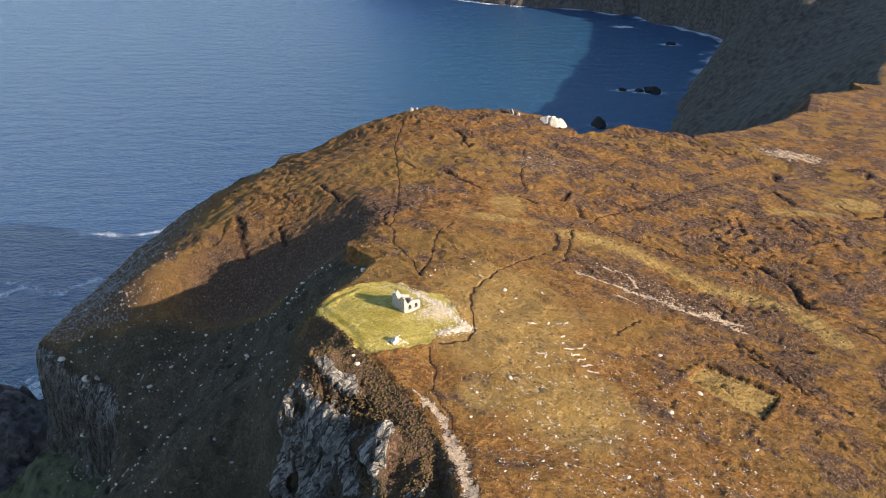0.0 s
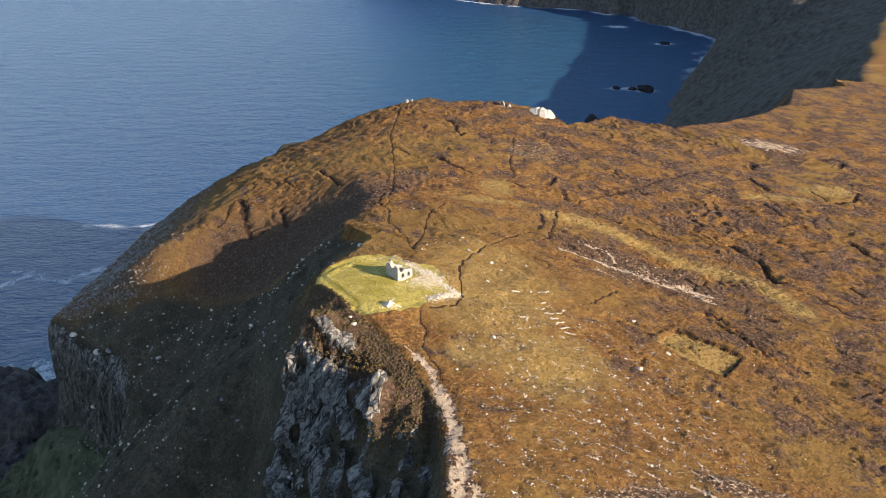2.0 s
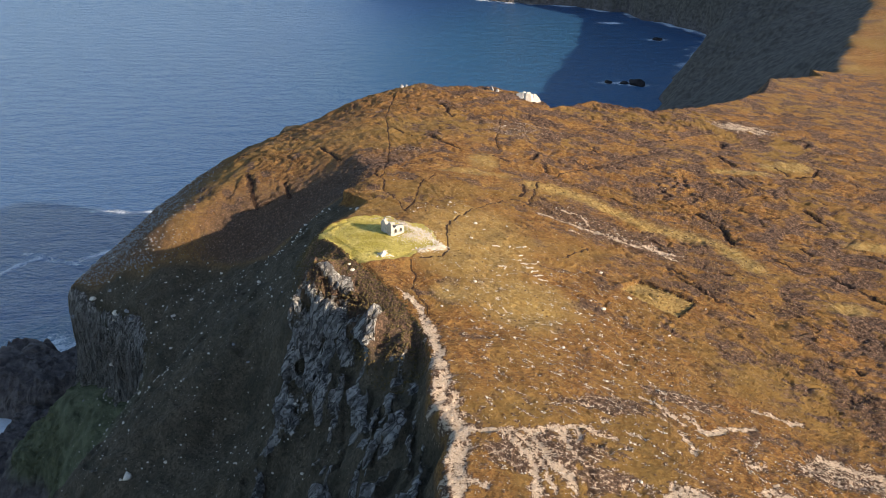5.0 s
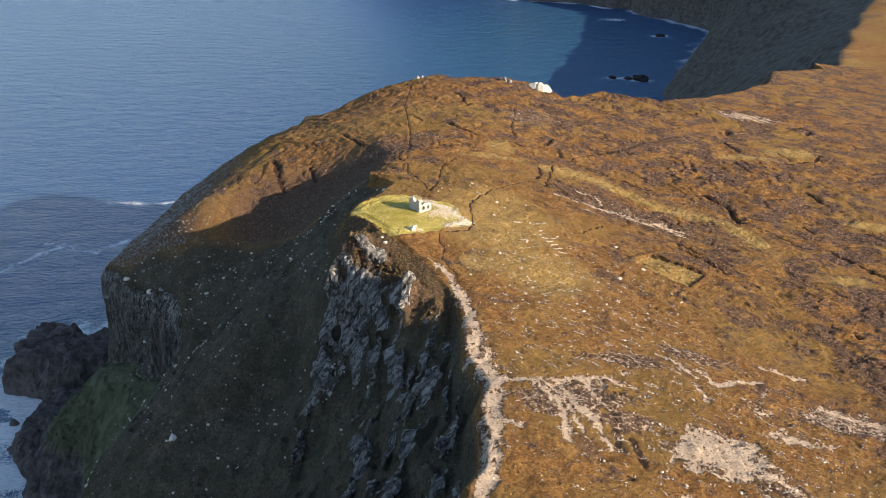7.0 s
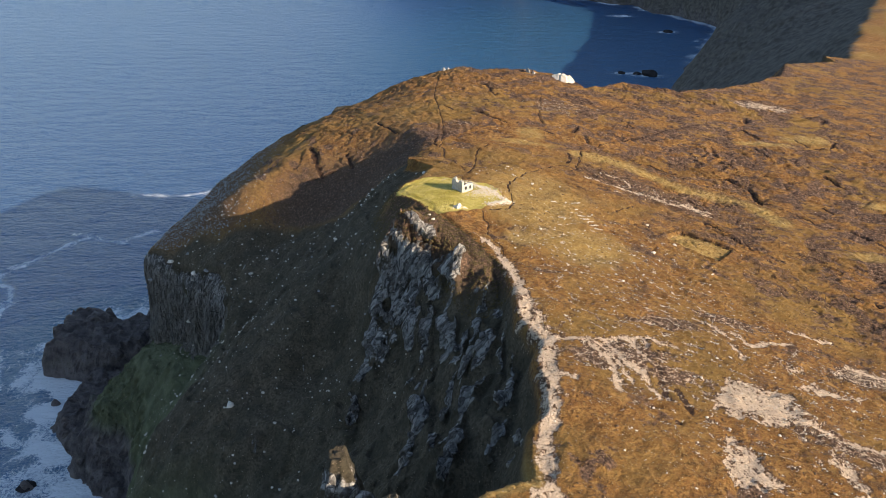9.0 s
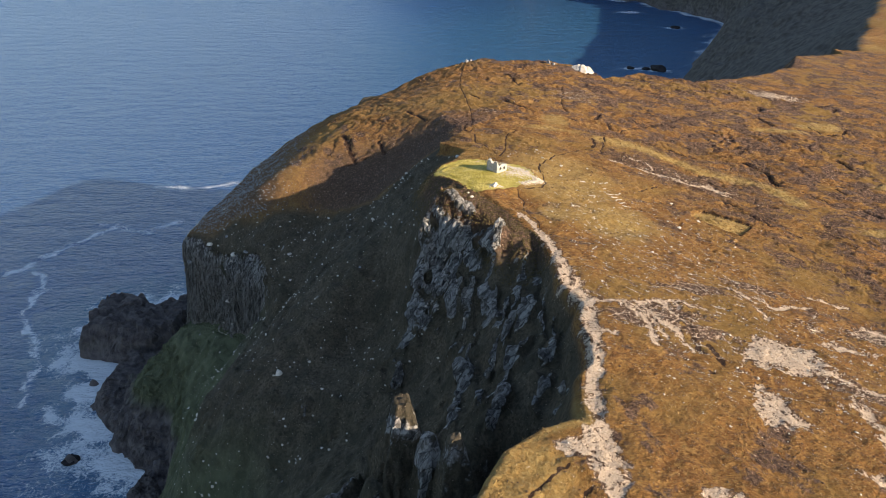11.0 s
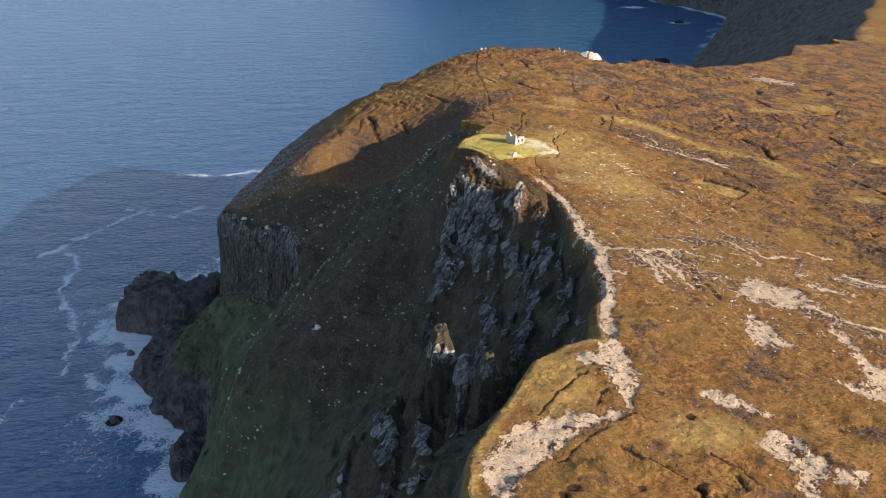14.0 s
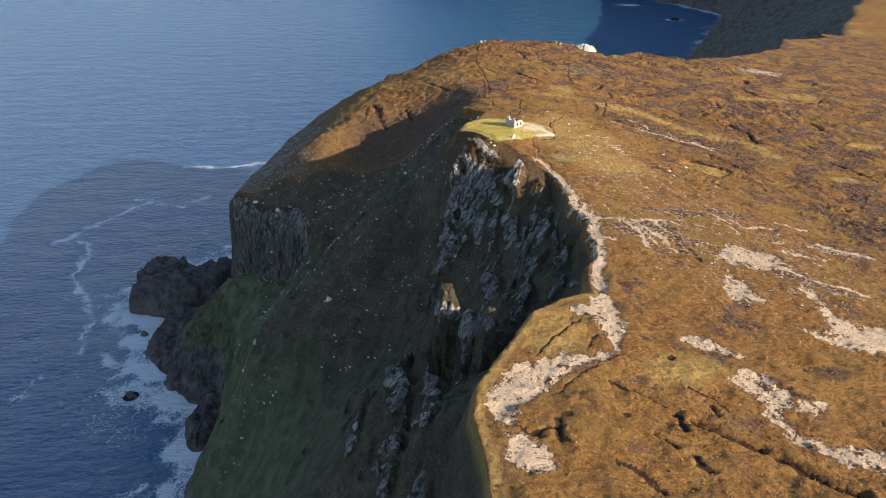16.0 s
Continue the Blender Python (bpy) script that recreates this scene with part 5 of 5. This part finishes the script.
end = part("wall", ruin_wall(2.94, 0.42, lambda x: 0.8 + 0.25 * math.sin(x * 4), (), 4), M_WALL, hut, "mostly fallen end wall")
end.matrix_local = pose(3.1, 0.43, 0, 0, 0, 90)

# fallen masonry round the hut and along the old yard wall
r = np.random.RandomState(5)


def strew(count, cx, cy, rx, ry, turn=0.0):
    p = r.normal(size=(count, 2)) * (rx / 2, ry / 2)
    c, s = math.cos(radians(turn)), math.sin(radians(turn))
    return np.stack([cx + p[:, 0] * c - p[:, 1] * s, cy + p[:, 0] * s + p[:, 1] * c], 1)


def strew_line(count, pts, wide):
    p = np.array(pts, float)
    steps = np.concatenate([[0], np.cumsum(np.hypot(*(p[1:] - p[:-1]).T))])
    at = r.uniform(0, steps[-1], count)
    return np.stack([np.interp(at, steps, p[:, 0]), np.interp(at, steps, p[:, 1])], 1) + r.normal(size=(count, 2)) * wide


def clear_of_hut(xy):
    c, s = math.cos(radians(36)), math.sin(radians(36))
    u, v = (xy[:, 0] - HUT_X) * c + (xy[:, 1] - HUT_Y) * s, -(xy[:, 0] - HUT_X) * s + (xy[:, 1] - HUT_Y) * c
    return xy[~((u > -0.4) & (u < 3.6) & (v > -0.4) & (v < 4.2))]


fallen = clear_of_hut(np.concatenate([strew(900, -2.4, 103.8, 3.6, 3.4, -30), strew(120, -4.0, 102.6, 3.0, 1.6, 36), strew(260, -0.6, 103.0, 1.8, 3.4, 40), strew(80, -3.0, 108.6, 3.0, 2.5)]))
rubble_pile = stones("rubble", settle(fallen), r.gamma(1.8, 0.02, len(fallen)) + 0.03, M_PALE)
tagged(rubble_pile, "bleached fallen masonry strewn beside the hut", "rubble", kind="stuff")
for pts, count, wide, words in (([(-11, 113.8), (-8.4, 114.9), (-5.7, 111.4), (-4.3, 109.4)], 110, 0.22, "low broken line of a pale stone yard wall"),
                                ([(-5.7, 111.6), (-2.5, 107.6), (0.4, 104), (3.4, 100.3)], 800, 0.5, "tumbled pale stones of the yard wall"),
                                ([(3.4, 100.3), (1.2, 99.0), (-1.2, 97.8)], 700, 0.5, "broad bank of white wall stones at the yard corner")):
    xy = strew_line(count, pts, wide)
    heap = stones("collapsed_wall", settle(xy), r.gamma(2.0, 0.025, count) + 0.04, M_PALE, 0.7, 0.1)
    tagged(heap, words, "stone wall", group="fallen yard walls")


def rough_block(name, x, y, size, material, label, category, seed, group="", tall=0.7, rest=0.3):
    """A rugged boulder with broken faces, sunk a little into the ground."""
    q = random.Random(seed)
    bm = bmesh.new()
    bmesh.ops.create_icosphere(bm, subdivisions=3, radius=1)
    cuts = [Vector((q.gauss(0, 1), q.gauss(0, 1), q.gauss(0, 1))).normalized() for _ in range(24)]
    lens = [q.uniform(0.46, 0.72) for _ in cuts]
    off = Vector((q.uniform(0, 50), q.uniform(0, 50), q.uniform(0, 50)))
    for v in bm.verts:
        k = 1.0
        for c, m in zip(cuts, lens):
            dot = v.co.dot(c)
            if dot > 1e-3:
                k = min(k, m / dot)
        v.co *= k * (1 + 0.07 * noise.noise(v.co * 2.4 + off))
        v.co.z *= tall
        v.co.y *= q.uniform(0.97, 1.03)
    size *= 1.5
    bmesh.ops.scale(bm, vec=(size, size * q.uniform(0.6, 0.95), size), verts=bm.verts)
    bmesh.ops.recalc_face_normals(bm, faces=bm.faces)
    ob = part(name, bm, material, None)
    ob.matrix_world = pose(x, y, height_of(x, y) + size * tall * (0.5 - rest), 0, 0, q.uniform(0, 360))
    return tagged(ob, label, category, group)


cairn = rough_block("broken_masonry", -8.0, 94.4, 0.8, M_PALE, "lump of fallen pale masonry on the lawn", "masonry", 3, tall=0.8, rest=0.3)
xy = strew(45, -7.5, 94.6, 1.6, 1.1)
tagged(stones("rubble", settle(xy), r.uniform(0.08, 0.24, len(xy)), M_PALE), "small pale stones round the fallen masonry", "rubble", kind="stuff")
for x, y, size, tall in ((-14.0, 91.4, 0.35, 0.6), (-13.3, 89.6, 0.5, 0.55)):
    rough_block("boulder", x, y, size, M_PALE, "white boulder on heather at the cliff edge", "boulder", int(x * 10), "cliff edge boulders", tall)

for x, y, size in ((6.1, 120.7, 0.45), (10.4, 116.2, 0.5), (12.2, 113.9, 0.35), (9.2, 107.8, 0.4), (17.4, 117.3, 0.35), (5.0, 125.4, 0.4), (35.5, 102.3, 0.45), (32.6, 85.8, 0.55), (39.0, 91.9, 0.5), (9.2, 88.5, 0.4)):
    rough_block("boulder", x, y, size, M_PALE, "flat white boulder lying in brown moor grass", "boulder", int(x * 31 + y), "boulders on the moor", 0.45, 0.3)

# white boulders on the shaded slope
SLOPE_ROCKS = [(-96.5, 153.5, 2.0), (-89.5, 150.3, 1.4), (-74.3, 137.4, 1.2), (-61.6, 135.6, 1.0), (-45.9, 122.6, 1.0), (-34.9, 114, 1.1), (-38.9, 118.5, 0.9), (-36.9, 97, 0.9),
               (-62, 108.3, 1.1), (-65.5, 112, 1.0), (-101, 155, 1.6), (-105.5, 157.5, 2.2), (-86, 143.5, 1.7), (-81, 139.8, 1.6), (-78.5, 136.5, 1.5), (-82.7, 86, 1.1), (-40.6, 100.7, 1.0),
               (-28.2, 88, 1.0), (-94, 165.3, 1.0), (-103, 170, 1.1), (-97, 169, 0.9), (-52, 118, 0.7), (-57, 127, 0.8), (-70, 127, 0.7), (-49, 108, 0.7), (-30, 104, 0.8)]
for i, (x, y, size) in enumerate(SLOPE_ROCKS):
    lit = y - 0.35 * x > 192
    rough_block("boulder", x, y, size * (0.6 if x < -78 else 0.42), M_GREY if i % 3 else M_PALE, "pale weathered boulder on the steep dark turf slope" if not lit else "pale boulder on the sunlit stony slope", "boulder", 100 + i, "boulders on the slope", 0.5, 0.3)

# loose stones, past counting
n = 7000
xy = np.stack([r.uniform(-100, -14, n), r.uniform(62, 175, n)], 1)
keep = (value_near(turf, xy[:, 0], xy[:, 1]) > 0.5) & (r.uniform(0, 1, n) < 0.12 + 0.5 * ramp(grain(xy[:, 0] / 16, xy[:, 1] / 16), 0.0, 0.5))
xy = xy[keep]
tagged(stones("loose_stones", settle(xy), r.gamma(1.3, 0.11, len(xy)) + 0.05, M_PALE, 0.6), "grey stones scattered over the shaded turf slope", "stones", kind="stuff")
n = 16000
xy = np.stack([r.uniform(-115, -50, n), r.uniform(140, 200, n)], 1)
xy = xy[(value_near(lobe, xy[:, 0], xy[:, 1]) > 0.5) & (r.uniform(0, 1, n) < ramp(xy[:, 0], -62, -92))]
tagged(stones("scree", settle(xy), r.gamma(2.0, 0.06, len(xy)) + 0.06, M_GREY, 0.6), "brown and grey scree on the sunlit slope", "scree", kind="stuff")
n = 230000
xy = np.stack([r.uniform(-16, 70, n), r.uniform(-20, 200, n)], 1)
dens = value_near(np.clip(stony, 0, 1), xy[:, 0], xy[:, 1]) * (0.004 + 0.996 * ramp(value_near(fleck, xy[:, 0], xy[:, 1]), 0.14, 0.62)) * 0.95 + 0.001
dens = np.maximum(dens, 0.02 * ramp(value_near(bare, xy[:, 0], xy[:, 1]), 0.4, 0.8))
xy = xy[(r.uniform(0, 1, n) < dens) & (value_near(seaward, xy[:, 0], xy[:, 1]) < -0.6) & (value_near(lawn, xy[:, 0], xy[:, 1]) < 0.3)]
tagged(stones("field_stones", settle(xy), r.gamma(1.6, 0.03, len(xy)) + 0.035, M_PALE, 0.42), "white quartzite stones littered through the heather", "stones", kind="stuff")

# stones laid out on the moor as large signs, now unreadable
MARKS = [(14.1, 104.6, 1.5, 20), (17.0, 105.6, 1.4, 75), (19.4, 106.2, 2.0, 5), (14.7, 95.6, 1.6, 0), (15.3, 95.1, 0.7, 80), (18.4, 99.4, 1.2, 60), (19.4, 97.8, 1.5, 15), (20.2, 96.3, 1.5, 20),
         (22.3, 100.2, 1.1, 70), (20.9, 95.3, 1.4, 25), (21.6, 94.2, 1.8, 15), (22.4, 93.0, 1.7, 5), (18.9, 101.6, 1.1, 50), (21.2, 98.6, 1.0, 40)]
ROW_STONES = []
for i in range(5):
    ob = stones("stone", [(0, 0, 0)], [1.0], M_PALE, 0.65, 0.1)
    ROW_STONES.append(ob.data)
    bpy.data.objects.remove(ob)
for x, y, long, head in MARKS:
    c, s = math.cos(radians(head)), math.sin(radians(head))
    k = max(6, int(long * 9))
    t = np.linspace(-long / 2, long / 2, k)
    xy = settle(np.stack([x + t * c, y + t * s], 1) + r.normal(size=(k, 2)) * 0.07)
    row = tagged(new("stone_row"), "short row of white stones laid on the brown moor", "stone row", group="laid stone rows")
    row.location = xy[0]
    for i, p in enumerate(xy):
        ob = new("stone", ROW_STONES[i % 5])
        ob.parent = row
        ob.matrix_local = pose(*(p - xy[0]), 0, 0, r.uniform(0, 360)) @ Matrix.Scale(r.uniform(0.12, 0.2), 4)

# rocks awash in the bay and the surf
def skerry(x, y, size, tall, seed):
    ob = rough_block("skerry", x, y, size, M_BLACK, "low black rock awash in white surf", "rock", seed, "rocks awash", tall)
    ob.location.z = size * tall * 0.1


for i, (x, y, size, tall) in enumerate(((126, 592, 9, 0.7), (170, 708, 6, 0.4), (186, 706, 5, 0.4), (198, 701, 9, 0.5), (279, 936, 8, 0.3), (-147.6, 129, 2.6, 0.7))):
    skerry(x, y, size, tall, 300 + i)

for x, y, size in ((30.6, 222.0, 2.2), (32.6, 221.0, 3.2), (34.4, 220.6, 2.8)):
    rough_block("outcrop", x, y, size, M_PALE, "white rock outcrop at the brow above the bay", "outcrop", int(70 + x), "white brow outcrops", 0.85, 0.62)

# ---- what grows on the moor ----
def grass_material(name, a, b, c):
    g = Graph(name, 0.9)
    k = g.island()
    col = g.mix(k, a, b)
    col = g.mix(g.span(g.noise(0.12, 4), 0.4, 0.65), col, c)
    return g.done(col)


M_GRASS = grass_material("straw grass", (0.09, 0.045, 0.018), (0.62, 0.42, 0.19), (0.24, 0.145, 0.05))
M_HEATHER = stone_material("dead heather", (0.085, 0.050, 0.030), (0.23, 0.14, 0.08), 3.0, 0.95)
M_SHELF = stone_material("olive cliff heather", (0.06, 0.046, 0.018), (0.18, 0.125, 0.05), 3.0, 0.95)


def tufts(name, xy, tall, wide, blades, material):
    """Grass tussocks: fans of bent blades, all in one mesh."""
    n = len(xy)
    p = settle(xy)
    a = r.uniform(0, 6.283, (n, blades))
    size = r.uniform(0.55, 1.2, (n, 1))
    lean = r.uniform(0.25, 0.95, (n, blades)) * tall * size
    w = wide * size * r.uniform(0.7, 1.3, (n, blades))
    foot = np.stack([np.cos(a) * 0.08, np.sin(a) * 0.08, np.full(a.shape, -0.05)], 2) + p[:, None]
    side = np.stack([-np.sin(a), np.cos(a), a * 0], 2) * w[..., None]
    tip = foot + np.stack([np.cos(a) * lean + 0.12 * tall, np.sin(a) * lean - 0.08 * tall, tall * size * r.uniform(0.6, 1.1, (n, blades))], 2)
    v = np.stack([foot - side, foot + side, tip], 2).reshape(-1, 3)
    return from_arrays(name, v, np.arange(len(v)).reshape(-1, 3), material)


n = 90000
xy = np.stack([r.uniform(-22, 75, n), r.uniform(-36, 150, n)], 1)
keep = (value_near(seaward, xy[:, 0], xy[:, 1]) < 0.3) & (value_near(bare, xy[:, 0], xy[:, 1]) < 0.35) & (value_near(lawn, xy[:, 0], xy[:, 1]) < 0.4) & (value_near(peat_and_shade, xy[:, 0], xy[:, 1]) < 0.5)
keep &= r.uniform(0, 1, n) < 0.35 + 0.5 * ramp(value_near(tuss, xy[:, 0], xy[:, 1]), -0.3, 0.4)
tagged(tufts("moor_grass", xy[keep], 0.30, 0.045, 5, M_GRASS), "straw-brown tussock grass over the moor", "grass", kind="stuff")
n = 40000
xy = np.stack([r.uniform(-22, 75, n), r.uniform(-36, 150, n)], 1)
keep = (value_near(seaward, xy[:, 0], xy[:, 1]) < 0.2) & (value_near(bare, xy[:, 0], xy[:, 1]) < 0.75) & (value_near(lawn, xy[:, 0], xy[:, 1]) < 0.3)
keep &= r.uniform(0, 1, n) < 0.02 + 0.3 * value_near(heather, xy[:, 0], xy[:, 1])
xy = xy[keep][:11000]
tagged(stones("heather", settle(xy), r.uniform(0.08, 0.24, len(xy)), M_HEATHER, 0.6, 0.25), "dark dead heather clumps through the grass", "heather", kind="stuff")

for x, y, size in ((-11.5, 233.0, 1.0), (-9.8, 233.2, 0.7), (20.5, 228.0, 1.3), (22.4, 227.6, 1.0)):
    rough_block("outcrop", x, y, size, M_GREY, "small grey rock outcrop on the brow above the bay", "outcrop", int(y * 3 + x), "brow outcrops", 0.8, 0.3)
n = 9000
xy = np.stack([r.uniform(-28, 2, n), r.uniform(64, 112, n)], 1)
keep = (value_near(seaward, xy[:, 0], xy[:, 1]) > 0.2) & (value_near(base, xy[:, 0], xy[:, 1]) > 105.5) & (value_near(bony, xy[:, 0], xy[:, 1]) < 0.4)
tagged(stones("cliff_heather", settle(xy[keep]), r.uniform(0.08, 0.28, int(keep.sum())), M_SHELF, 0.6, 0.25), "brown heather hummocks on the cliff shelf", "heather", kind="stuff")

M_TURF = grass_material("green turf", (0.34, 0.27, 0.055), (0.72, 0.59, 0.20), (0.52, 0.42, 0.09))
n = 14000
xy = np.stack([r.uniform(-24, 5, n), r.uniform(90, 117, n)], 1)
xy = clear_of_hut(xy[(value_near(lawn, xy[:, 0], xy[:, 1]) > 0.5) & (value_near(bare, xy[:, 0], xy[:, 1]) < 0.4)])
tagged(tufts("lawn_grass", xy, 0.14, 0.03, 4, M_TURF), "short yellow-green turf round the hut", "grass", kind="stuff")
